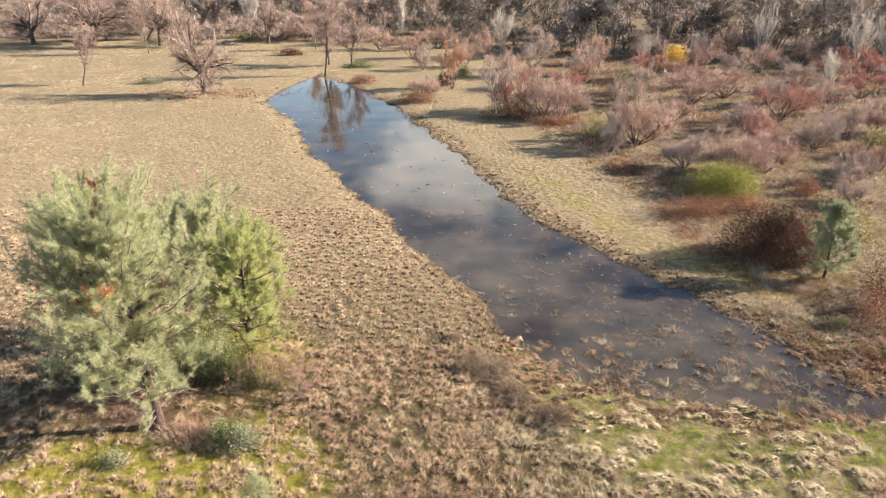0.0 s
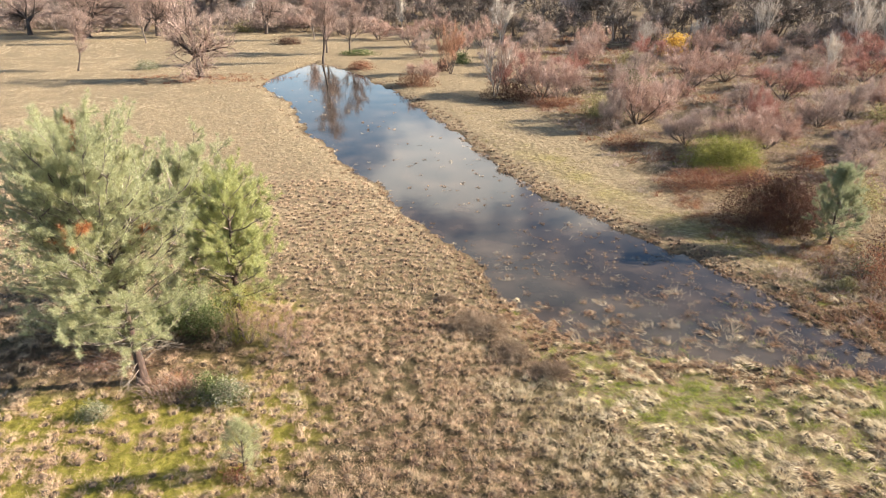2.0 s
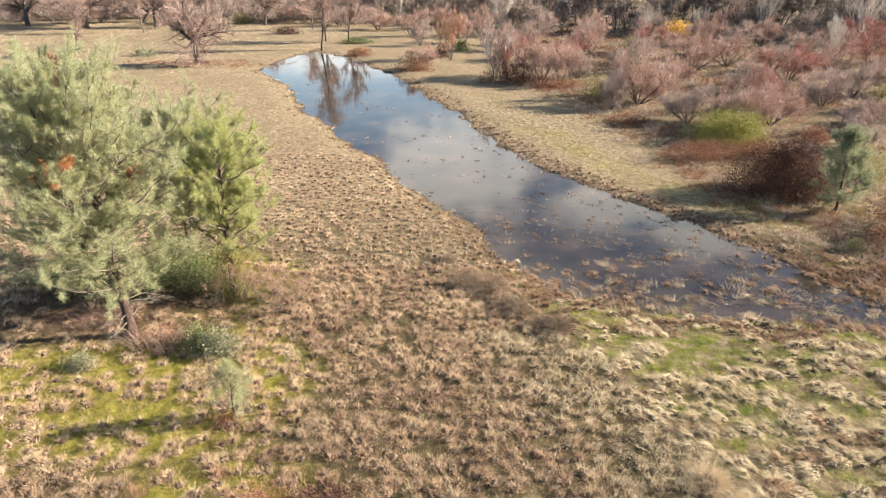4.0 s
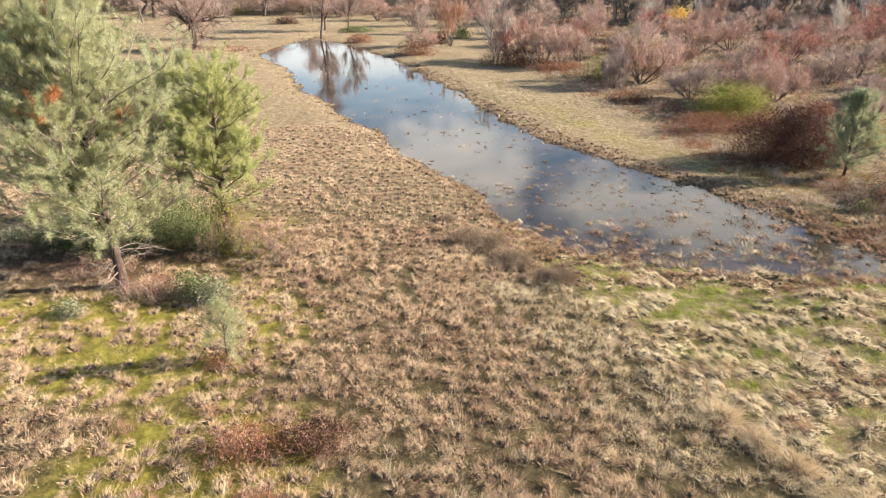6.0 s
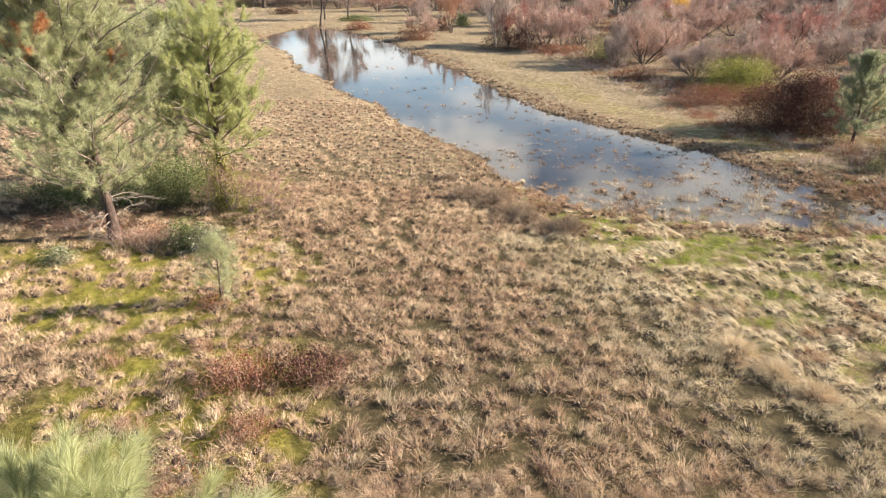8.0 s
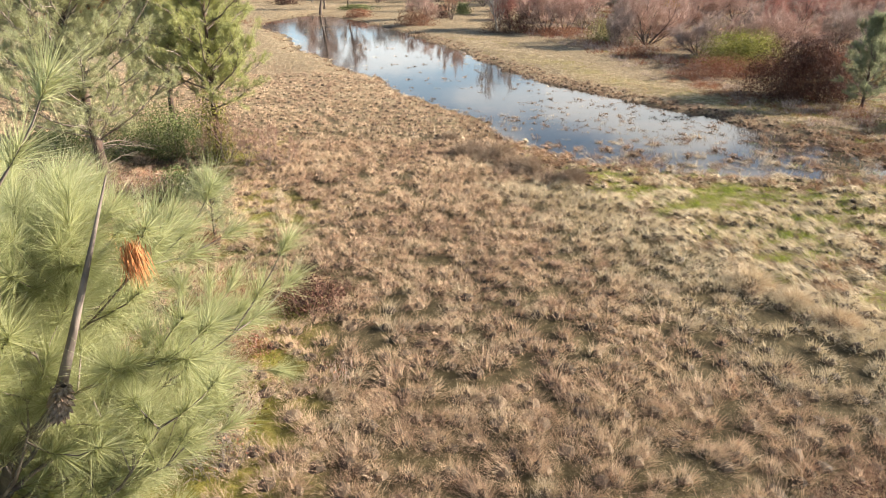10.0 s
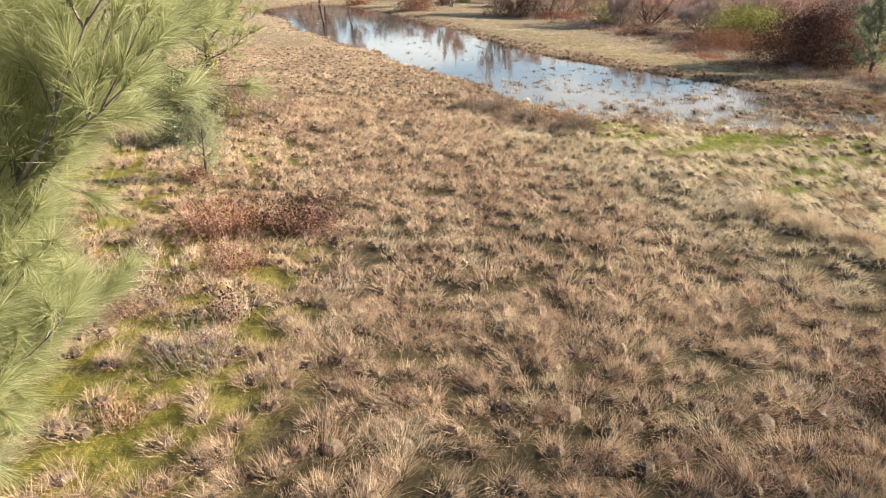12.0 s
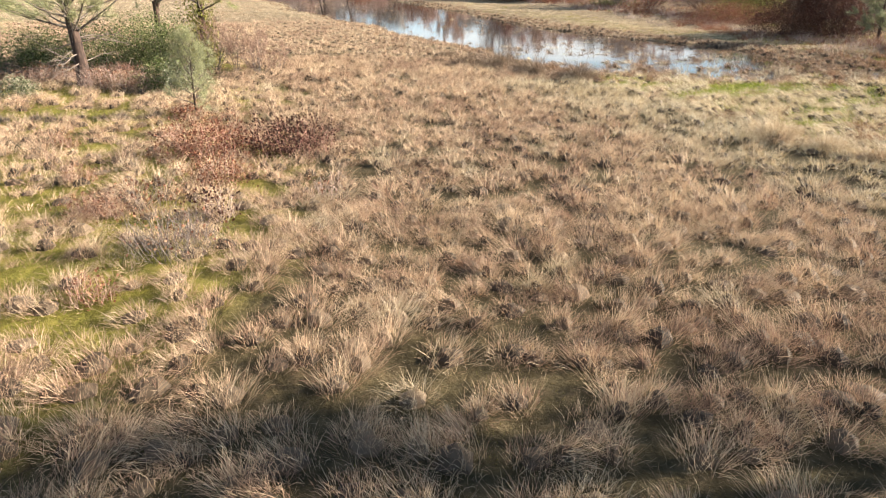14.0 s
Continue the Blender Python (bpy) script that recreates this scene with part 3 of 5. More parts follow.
# flattened wet grass beside the pond, combed one way in swathes
for y0, y1, step, nb, bw in ((3, 12, 0.31, 95, 0.0045), (12, 19, 0.32, 80, 0.0062), (19, 28, 0.35, 60, 0.0085)):
    p = scatter(rng, 2, 32, y0, y1, step, 0.6)
    p = p[in_view(p)]
    p = p[rng.random(len(p)) < lodged(p[:, 0], p[:, 1]) * np.where(inside_pond(p[:, 0], p[:, 1]) > 0.6, 0.10, 1)]
    g = vnoise(p[:, 0] * 0.7, p[:, 1] * 1.4, 0.9, 6) * 0.75 + vnoise(p[:, 0], p[:, 1], 3.2, 16) * 0.25 + rng.normal(size=len(p)) * 0.08 - np.clip((p[:, 1] - 22) / 8, 0, 0.3) + np.clip((p[:, 1] - 13) / 30, -0.12, 0.05)
    swathe = vnoise(p[:, 0], p[:, 1], 2.6, 8)
    brown = np.clip((p[:, 1] - 19.0) / 4.0, -0.05, 0.16)
    for mass, pick, tall in ((green, g > 0.585, 0.24), (laid, (g <= 0.585) & (g > 0.34 + brown), 0.42), (reed, g <= 0.34 + brown, 0.40)):
        for lo, hi, lean in ((0, 0.4, (-1.0, -0.75)), (0.4, 0.6, (-1.25, -0.3)), (0.6, 1.01, (-1.0, 0.35))):
            tufts(mass, rng, p[pick & (swathe >= lo) & (swathe < hi)], nb, 0.36, tall, bw, 2, lean=lean, spread=0.75, droop=0.3, sway=0.5, body=shaded_thatch if mass is not green else None, sides=5)
    # a low felt of laid blades between the swathes
    q = scatter(rng, 2, 32, y0, y1, step * 0.5, 0.7)
    q = q[in_view(q)]
    q = q[rng.random(len(q)) < lodged(q[:, 0], q[:, 1]) * np.where(inside_pond(q[:, 0], q[:, 1]) > 0.2, 0.08, 1.0)]
    g = vnoise(q[:, 0] * 0.5, q[:, 1] * 1.5, 0.8, 26) + rng.normal(size=len(q)) * 0.10
    for mass, pick in ((green, g > 0.60), (laid, (g <= 0.60) & (g > 0.37)), (reed, g <= 0.37)):
        tufts(mass, rng, q[pick], nb // 3, 0.34, 0.20, bw, 1, lean=(-1.2, -0.35), spread=0.8, droop=0.2, sway=0.6)

# the grey tussocks at the pond's near corner and along the edge of the wet grass
TUSSOCKS = [(0.4, 26.4, 0.8, 0.55), (1.5, 24.4, 1.1, 0.8), (1.0, 23.9, 0.8, 0.7), (2.3, 23.6, 0.9, 0.8), (2.9, 22.2, 0.9, 0.8), (3.3, 21.6, 0.7, 0.7),
            (4.0, 20.6, 0.9, 0.7), (4.6, 20.2, 0.8, 0.6), (7.3, 12.6, 0.8, 0.55), (8.4, 10.9, 0.9, 0.55), (7.9, 11.7, 0.7, 0.5), (9.2, 9.6, 0.9, 0.5)]
for tx, ty, tw, th in TUSSOCKS:
    hm, bm_ = Mass(), Mass()
    tufts(bm_, rng, np.array([[tx, ty]]), 1300, tw * 1.1, th, 0.0075, 2, spread=1.0, droop=0.62, body=hm, sides=9)
    tz = float(height(np.array([tx]), np.array([ty]))[0])
    tus = thing("tussock", tx, ty, tz, "tall grey-brown tussock at the pond's corner" if ty > 15 else "large straw tussock beside the wet grass", "grass tussock", "large tussocks")
    back = Matrix.Translation((-tx, -ty, -tz))
    part("shaded_thatch", hm.mesh("shaded_thatch", M_SHADED_THATCH), tus, "matted thatch coloured dark for the shade inside the tussock", back)
    part("blade_tuft", bm_.mesh("blade_tuft", M_GREY_TUFT if ty > 15 else M_GRASS_PALE), tus, "", back)

# dead reeds standing in and round the pond, and mats of them at its near end
for y0, y1, step, nb, bw in ((20, 32, 0.42, 16, 0.016), (32, 50, 0.55, 11, 0.024), (50, 110, 0.9, 7, 0.045)):
    p = scatter(rng, -28, 23, y0, y1, step, 0.7)
    s = inside_pond(p[:, 0], p[:, 1])
    patch = vnoise(p[:, 0], p[:, 1], 2.6, 2) * 0.6 + vnoise(p[:, 0], p[:, 1], 0.9, 12) * 0.4
    near = np.clip((40 - p[:, 1]) / 16, 0, 1)
    prob = np.where(s > 0, np.clip((patch - 0.53 + near * 0.20) * 2.8, 0.03, 0.7), 0)
    prob = np.where((s > -0.2) & (s < 0.4), 0.5, prob)
    pick = rng.random(len(p)) < prob
    bleak = rng.random(len(p)) < 0.25
    tufts(reed, rng, p[pick & ~bleak], nb * 2, 0.36, 0.20, bw * 0.8, 1, spread=1.3, droop=0.35, body=shaded_thatch, sides=5)
    tufts(pale, rng, p[pick & bleak], nb * 2, 0.32, 0.24, bw * 0.8, 1, spread=1.1, droop=0.35)
    edge = p[(s > -0.9) & (s < 0.15)]
    tufts(reed, rng, edge[::2], nb * 2, 0.5, 0.30, bw, 1, spread=0.9, droop=0.4, body=shaded_thatch, sides=5)
    tufts(pale, rng, edge[1::2], nb * 2, 0.5, 0.28, bw * 0.8, 1, spread=0.9, droop=0.4)
p = scatter(rng, 3, 24, 20.5, 29, 0.40, 0.7)
s = inside_pond(p[:, 0], p[:, 1])
mat_p = np.clip((28.0 - p[:, 1]) / 5, 0, 1) * np.clip(vnoise(p[:, 0] * 0.6, p[:, 1] * 1.5, 1.0, 14) * 2.2 - 0.66, 0, 0.8)
pick = (rng.random(len(p)) < mat_p) & (s > -0.5)
for mass, sel in ((reed, p[pick][::2]), (pale, p[pick][1::2])):
    tufts(mass, rng, sel, 54, 0.42, 0.36, 0.010, 2, lean=(-1.1, -0.3), spread=0.8, droop=0.15, sway=0.8)

# rough ground beyond the pond: weeds, dead stalks and low red-brown growth
weeds, weeds_red = Mass(), Mass()
for y0, y1, step, nb, bw in ((24, 45, 0.55, 34, 0.018), (45, 75, 0.8, 22, 0.032), (75, 150, 1.3, 14, 0.065)):
    p = scatter(rng, 4, 110, y0, y1, step, 0.6)
    p = p[in_view(p)]
    p = p[rng.random(len(p)) < scrubby(p[:, 0], p[:, 1]) * np.clip(vnoise(p[:, 0], p[:, 1], 5, 21) * 2.0 - 0.2, 0.1, 0.95)]
    c = vnoise(p[:, 0], p[:, 1], 4, 23) + rng.normal(size=len(p)) * 0.15
    tufts(weeds, rng, p[(c > 0.38) & (c <= 0.62)], nb, step * 1.0, 0.55 + y0 * 0.004, bw, 1, spread=0.7, droop=0.2)
    tufts(pale, rng, p[c > 0.62], nb, step * 0.9, 0.35, bw, 1, spread=0.8, droop=0.2)
    tufts(weeds_red, rng, p[c <= 0.38], nb, step * 1.0, 0.5 + y0 * 0.004, bw, 1, spread=0.8, droop=0.2)
    q = scatter(rng, 4, 110, y0, y1, step, 0.6)
    q = q[in_view(q)]
    q = q[rng.random(len(q)) < scrubby(q[:, 0], q[:, 1]) * np.clip(vnoise(q[:, 0], q[:, 1], 4.5, 51) * 4 - 2.2, 0, 0.8)]
    tufts(moss_m, rng, q, nb, step, 0.22, bw, 1, spread=0.9, droop=0.3)

for y0, y1, step, nb, bw in ((26, 45, 0.42, 26, 0.014), (45, 72, 0.6, 18, 0.022)):
    p = scatter(rng, 0, 30, y0, y1, step, 0.6)
    off = p[:, 0] - np.interp(p[:, 1], RIGHT_Y, RIGHT_X)
    p = p[rng.random(len(p)) < np.clip(1.2 - np.abs(off - 4.4) / 3.2, 0, 0.75)]
    tone = vnoise(p[:, 0], p[:, 1], 2.2, 61) + rng.normal(size=len(p)) * 0.1
    tufts(moss_m, rng, p[tone > 0.5], nb, 0.45, 0.15, bw, 1, lean=(-0.3, 0.1), spread=0.9, droop=0.3)
    tufts(laid, rng, p[tone <= 0.5], nb, 0.45, 0.15, bw, 1, lean=(-0.3, 0.1), spread=0.9, droop=0.3)

p = scatter(rng, -24, -5, 17, 29, 0.42, 0.6)
p = p[rng.random(len(p)) < pine_litter(p[:, 0], p[:, 1]) * 0.6]
tufts(weeds_red, rng, p[::2], 40, 0.4, 0.20, 0.009, 1, spread=1.0, droop=0.3)
tufts(reed, rng, p[1::2], 40, 0.4, 0.22, 0.009, 1, spread=1.0, droop=0.3)

for y0, y1, step, nb, bw in ((24, 45, 0.34, 34, 0.012), (45, 80, 0.5, 22, 0.020)):
    p = scatter(rng, -6, 24, y0, y1, step, 0.6)
    off = p[:, 0] - np.interp(p[:, 1], RIGHT_Y, RIGHT_X) + (vnoise(p[:, 0], p[:, 1], 1.2, 81) - 0.5) * 1.2
    p = p[(off > -0.3) & (off < 1.5) & (rng.random(len(p)) < 0.75)]
    tone = rng.random(len(p))
    tufts(reed, rng, p[tone < 0.45], nb, 0.40, 0.30, bw, 1, spread=1.0, droop=0.45, body=shaded_thatch, sides=5)
    tufts(dry, rng, p[tone >= 0.45], nb, 0.40, 0.32, bw, 1, spread=1.0, droop=0.45, body=shaded_thatch, sides=5)

oak_p = np.array([-33.0, 92.5]) + rng.normal(size=(170, 2)) * np.array([6.0, 1.9])
tufts(weeds_red, rng, oak_p, 14, 1.0, 0.4, 0.06, 1, spread=0.9, droop=0.2)

for name, mass, mat, label in (
        ("dry_grass", dry, M_GRASS, "dry pinkish-brown tussock grass covering the meadow"),
        ("straw_grass", pale, M_GRASS_PALE, "pale bleached straw grass of the open meadow"),
        ("green_grass", green, M_GRASS_GREEN, "flattened bright green wet grass beside the pond"),
        ("laid_grass", laid, M_LODGED, "bleached straw-coloured grass laid flat on wet ground"),
        ("moss", moss_m, M_MOSS, "low yellow-green moss and new grass between plants"),
        ("reeds", reed, M_REED, "dead brown reeds standing in shallow pond water"),
        ("weeds", weeds, TWIG["mauve"], "dry greyish weeds on rough ground"),
        ("red_weeds", weeds_red, LEAF["redbrown"], "low red-brown dead growth on rough ground"),
        ("shaded_thatch", shaded_thatch, M_SHADED_THATCH, "matted thatch at the heart of the tussocks, darkened to stand for shade")):
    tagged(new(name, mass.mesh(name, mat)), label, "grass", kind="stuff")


# ================= bare trees and willows =================
def bare_plant(seed, stems, limbs, branches, subs, twigs, lean, fork, up, bend, thick, twig_w, twig_len, first=0.3, light=False, stem=0.9, reach=0.62, ring=0.0, belly=0.0):
    """Wood (trunk and limbs) and twigs of a leafless plant about 1 high and 1 wide; returns two arrays pairs."""
    r = np.random.default_rng(seed)
    wood, fine = Mass(), Mass()
    parents = []
    for s in range(stems):
        a = 2 * np.pi * (s + r.random()) / stems
        tilt = lean * r.uniform(0.4, 1.1) if stems > 1 else lean * 0.3
        d = np.array([np.cos(a) * tilt, np.sin(a) * tilt, 1.0])
        ln = r.uniform(0.72, 0.95) / np.linalg.norm(d) * (1.0 if stems > 1 else stem)
        pts = sprout(r, (np.cos(a) * 0.02 * (stems > 1), np.sin(a) * 0.02 * (stems > 1), -0.02), d, ln, bend * 0.6, up * 0.5, 7)
        rad = np.linspace(thick, thick * 0.16, 8)
        rad[0] *= 1.35
        v, f = tube(pts, rad, 6)
        wood.add(v, f)
        parents.append((pts, ln, thick * 0.62))
    for level, (count, ratio) in enumerate(((limbs, reach), (branches, 0.55))):
        nxt = []
        for pts, ln, th in parents:
            t = r.uniform(first if level == 0 else 0.2, 1.0, count)
            pos, tan = along(pts, t)
            for c in range(count):
                d = tan[c] + r.normal(size=3) * fork + np.array([0, 0, up])
                if level == 0 and ring:
                    d = d + ring * np.array([math.cos(c * 2.4), math.sin(c * 2.4), 0])
                cl = ln * ratio * r.uniform(0.6, 1.15) * (1.15 - 0.55 * t[c])
                q = sprout(r, pos[c], d, cl, bend, up, 4)
                rr = th * (0.75 if level == 0 else 0.6) * (1.1 - 0.5 * t[c])
                if light and level == 1:
                    v, f = blades(q[:1], q[-1:] - q[:1], cl, rr * 1.6, 0.0, r, 2)
                else:
                    v, f = tube(q, np.linspace(rr, rr * 0.25, 5), 4 if level == 0 and not light else 3)
                wood.add(v, f)
                nxt.append((q, cl, rr * 0.6))
        parents = nxt
    P, D, L = [], [], []
    for pts, ln, th in parents:
        pos, tan = along(pts, r.uniform(0.1, 1.0, subs))
        P.append(pos)
        D.append(unit(tan + r.normal(size=tan.shape) * fork + np.array([0, 0, up])))
        L.append(np.full(subs, ln * 0.55))
    P, D, L = np.concatenate(P), np.concatenate(D), np.concatenate(L)
    L = L * r.uniform(0.5, 1.2, len(L))
    v, f = blades(P, D, L, twig_w * 1.6, -up * 0.3, r, 2)
    fine.add(v, f)
    i = np.repeat(np.arange(len(P)), twigs)
    pos = P[i] + D[i] * (L[i] * r.uniform(0.1, 0.95, len(i)))[:, None]
    v, f = blades(pos, D[i] + r.normal(size=(len(i), 3)) * fork * 0.9 + np.array([0, 0, up]), twig_len * r.uniform(0.5, 1.2, len(i)), twig_w, -up * 0.2, r, 1)
    fine.add(v, f)
    out = []
    for m in (wood, fine):
        v, f = m.arrays()
        out.append([v, f])
    allv = np.concatenate([out[0][0], out[1][0]])
    hi = np.percentile(allv[:, 2], 99.6)
    wide = 2 * np.percentile(np.hypot(allv[:, 0], allv[:, 1]), 97)
    for o in out:
        o[0] = o[0] / np.array([wide, wide, hi])
        o[0][:, :2] *= (1 + belly * np.clip(0.75 - o[0][:, 2], 0, 1) * np.clip(o[0][:, 2] * 6, 0, 1))[:, None]
    return out


FORMS = {
    #           stems limbs br subs twigs lean fork up bend thick tw tl first
    "oak": dict(stems=1, limbs=13, branches=10, subs=6, twigs=5, lean=0.2, fork=0.42, up=0.07, bend=0.32, thick=0.036, twig_w=0.0024, twig_len=0.085, first=0.55, stem=0.34, reach=1.7, ring=0.75),
    "upright": dict(stems=1, limbs=13, branches=7, subs=6, twigs=6, lean=0.3, fork=0.45, up=0.16, bend=0.14, thick=0.014, twig_w=0.0028, twig_len=0.10, first=0.2),
    "willow": dict(stems=8, limbs=6, branches=5, subs=5, twigs=8, lean=1.0, fork=0.48, up=0.08, bend=0.15, thick=0.012, twig_w=0.0032, twig_len=0.16, first=0.12, belly=0.25),
    "far_willow": dict(stems=7, limbs=5, branches=5, subs=4, twigs=6, lean=1.0, fork=0.48, up=0.08, bend=0.15, thick=0.012, twig_w=0.0054, twig_len=0.16, first=0.12, light=True, belly=0.25),
    "pale": dict(stems=2, limbs=12, branches=6, subs=5, twigs=3, lean=0.2, fork=0.42, up=0.16, bend=0.15, thick=0.020, twig_w=0.0042, twig_len=0.10, first=0.15),
    "wood": dict(stems=1, limbs=9, branches=5, subs=3, twigs=4, lean=0.25, fork=0.55, up=0.12, bend=0.2, thick=0.016, twig_w=0.013, twig_len=0.15, first=0.25, light=True),
    "brush": dict(stems=7, limbs=4, branches=3, subs=3, twigs=4, lean=0.7, fork=0.42, up=0.10, bend=0.2, thick=0.009, twig_w=0.0034, twig_len=0.17, first=0.3),
    "thicket": dict(stems=5, limbs=4, branches=4, subs=3, twigs=4, lean=0.8, fork=0.5, up=0.08, bend=0.18, thick=0.012, twig_w=0.012, twig_len=0.17, first=0.2, light=True),
}
_forms, _meshes = {}, {}


def form(kind, variant):
    if (kind, variant) not in _forms:
        _forms[kind, variant] = bare_plant(100 * len(kind) + variant * 7 + 3, **FORMS[kind])
    return _forms[kind, variant]


def bare_tree(name, kind, colour, bark, x, y, h, w, label, category="tree", group="", variant=None, turn=None, lean=0.0):
    r = np.random.default_rng(int(abs(x * 131 + y * 17)) + 5)
    variant = int(r.integers(0, 3)) if variant is None else variant
    turn = r.uniform(0, 6.28) if turn is None else turn
    if kind == "willow" and y > 66:
        kind = "far_willow"
    key = (kind, variant, colour, bark.name)
    if key not in _meshes:
        wood, fine = form(kind, variant)
        _meshes[key] = (mesh_of("trunk", wood[0], wood[1], bark, True), mesh_of("crown", fine[0], fine[1], TWIG[colour]))
    z = float(height(np.array([x]), np.array([y]))[0]) - 0.03
    ob = thing(name, x, y, z, label, category, group, turn, (w, w, h))
    if lean:
        ob.matrix_basis = ob.matrix_basis @ Matrix.Rotation(lean, 4, "Y")
    part("trunk" if category == "tree" else "rootstock", _meshes[key][0], ob)
    part("crown", _meshes[key][1], ob, {"mauve": "bare mauve-brown twigs", "oak": "bare dark mauve twigs", "pink": "bare pinkish twigs", "red": "bare dark red twigs", "orange": "bare orange twigs",
                                          "brown": "fine bare reddish-brown twigs", "white": "bare whitish twigs", "grey": "bare grey-brown twigs"}[colour])
    return ob


OAK_L = "old leafless oak with crooked dark limbs on the meadow"
bare_tree("oak_tree", "oak", "oak", M_BARK_DARK, -35.0, 94.0, 11.0, 12.5, "lone leafless oak with crooked limbs on reddish ground", variant=0)
bare_tree("slender_tree", "upright", "oak", M_BARK_DARK, -56.2, 100.2, 9.0, 5.5, "slender leaning leafless tree in pale grass", lean=-0.12)
for x, y, h, w, v in ((-81, 151, 13, 22, 1), (-88, 160, 13, 16, 2), (-66, 154, 13, 14, 0), (-42.1, 159, 10.5, 11, 1), (-97, 156, 12, 15, 0), (-74, 166, 13, 14, 2)):
    bare_tree("oak_tree", "oak", "oak", M_BARK_DARK, x, y, h, w, OAK_L, group="oaks behind the meadow", variant=v)
bare_tree("slender_tree", "upright", "oak", M_BARK_GREY, -62.5, 139.3, 11.5, 5.5, "slim leafless tree in front of the oaks")
bare_tree("slender_tree", "upright", "oak", M_BARK_DARK, -19.9, 109.2, 12.6, 7.0, "slender leafless tree at the pond's far end", variant=0)
bare_tree("slender_tree", "upright", "oak", M_BARK_DARK, -17.0, 121.4, 10.8, 8.5, "leafless tree with a round crown behind the pond", variant=1)
bare_tree("slender_tree", "upright", "oak", M_BARK_DARK, -21.5, 122.5, 9.5, 6.0, "leafless grey tree behind the pond", variant=2)
bare_tree("slender_tree", "upright", "pink", M_BARK_GREY, -28.3, 146.5, 10.5, 5.5, "thin leafless tree at the wood's edge")
WHITE = [(12.3, 136.5, 9.5, 5.5), (36.7, 141.3, 12.5, 8), (48.3, 141.3, 7.5, 5.5), (46.6, 121.4, 5.8, 4), (57.1, 118.5, 10.2, 4.2), (68.2, 106.8, 9.6, 6.5), (75, 110, 9, 5.5),
         (50, 83.5, 6.3, 4.5), (34.2, 113, 6, 4.5), (-50, 175, 12, 5), (-10, 168, 11, 5)]
for x, y, h, w in WHITE:
    bare_tree("white_tree", "pale", "white", M_BARK_WHITE, x, y, h, w, "leafless white-barked tree standing among red willows", group="white-barked trees")
bare_tree("white_tree", "pale", "mauve", M_BARK_WHITE, 6.7, 78.9, 7.2, 5.0, "white-stemmed leafless tree beside a red thicket")
WILLOWS_BANK = [  # x, y, height, width, colour
    (1.4, 97.2, 7.4, 4.2, "orange"), (-3.6, 115.7, 4.6, 4, "mauve"), (-2.4, 87.4, 3.6, 4.5, "pink"), (12.4, 78.2, 5.7, 7.8, "pink"), (8.5, 80.5, 5.0, 6.0, "red"), (14.0, 74.5, 4.6, 4.5, "pink"),
    (20.1, 64.1, 5.7, 7.6, "pink"), (16.6, 61.0, 4.0, 3.4, "mauve"), (25.5, 52.5, 4.3, 6.0, "pink"), (28.3, 53.5, 4.2, 5.6, "pink"), (21.9, 55.2, 3.4, 4.6, "mauve"), (30.5, 60, 4.0, 3.6, "red"),
    (32.5, 83.5, 4.9, 7.4, "pink"), (38.5, 87.3, 4.3, 6.4, "pink"), (39.3, 72.9, 4.6, 7.0, "red"), (36.6, 60.6, 3.7, 4.8, "mauve"), (41.2, 63.7, 3.7, 4.8, "mauve"), (22.8, 101.3, 5.2, 5.6, "pink"),
    (28, 92, 4.4, 5, "mauve"), (16.9, 79.9, 3.4, 3.4, "mauve"), (18, 92, 4, 5, "red"), (46, 76, 4.2, 5, "pink"), (55.4, 126.1, 6, 4.2, "pink"), (50, 92, 4.4, 6, "mauve")]
WILLOWS_SCRUB = [  # x, y, height, width, colour
    (58, 96, 4.5, 6, "pink"), (45, 100, 4.6, 6, "mauve"), (52, 107, 4.8, 6, "pink"), (62, 88, 4.4, 5.6, "mauve"), (56, 72, 4, 5.4, "pink"), (52, 60, 3.6, 5, "mauve"),
    (47, 52, 3.2, 4.4, "pink"), (66, 100, 5, 6.4, "red"), (10, 108, 4.6, 6, "pink"), (4, 120, 5, 6, "pink"), (16, 117, 5, 6, "mauve"), (28, 122, 5.6, 6.5, "pink"),
    (-6, 131, 5.4, 7, "pink"), (8, 131, 6, 7, "pink"), (20, 132, 6.4, 7, "mauve"), (-14, 146, 5, 8, "pink"), (-24, 156, 5, 8, "mauve"), (-34, 164, 5, 8, "pink"),
    (-1, 148, 5.5, 8, "pink"), (40, 128, 6, 7, "mauve"), (62, 114, 5, 6, "mauve"), (72, 120, 6, 7, "mauve"), (33, 68, 3.4, 5, "mauve"), (46, 66, 3.6, 5, "pink")]
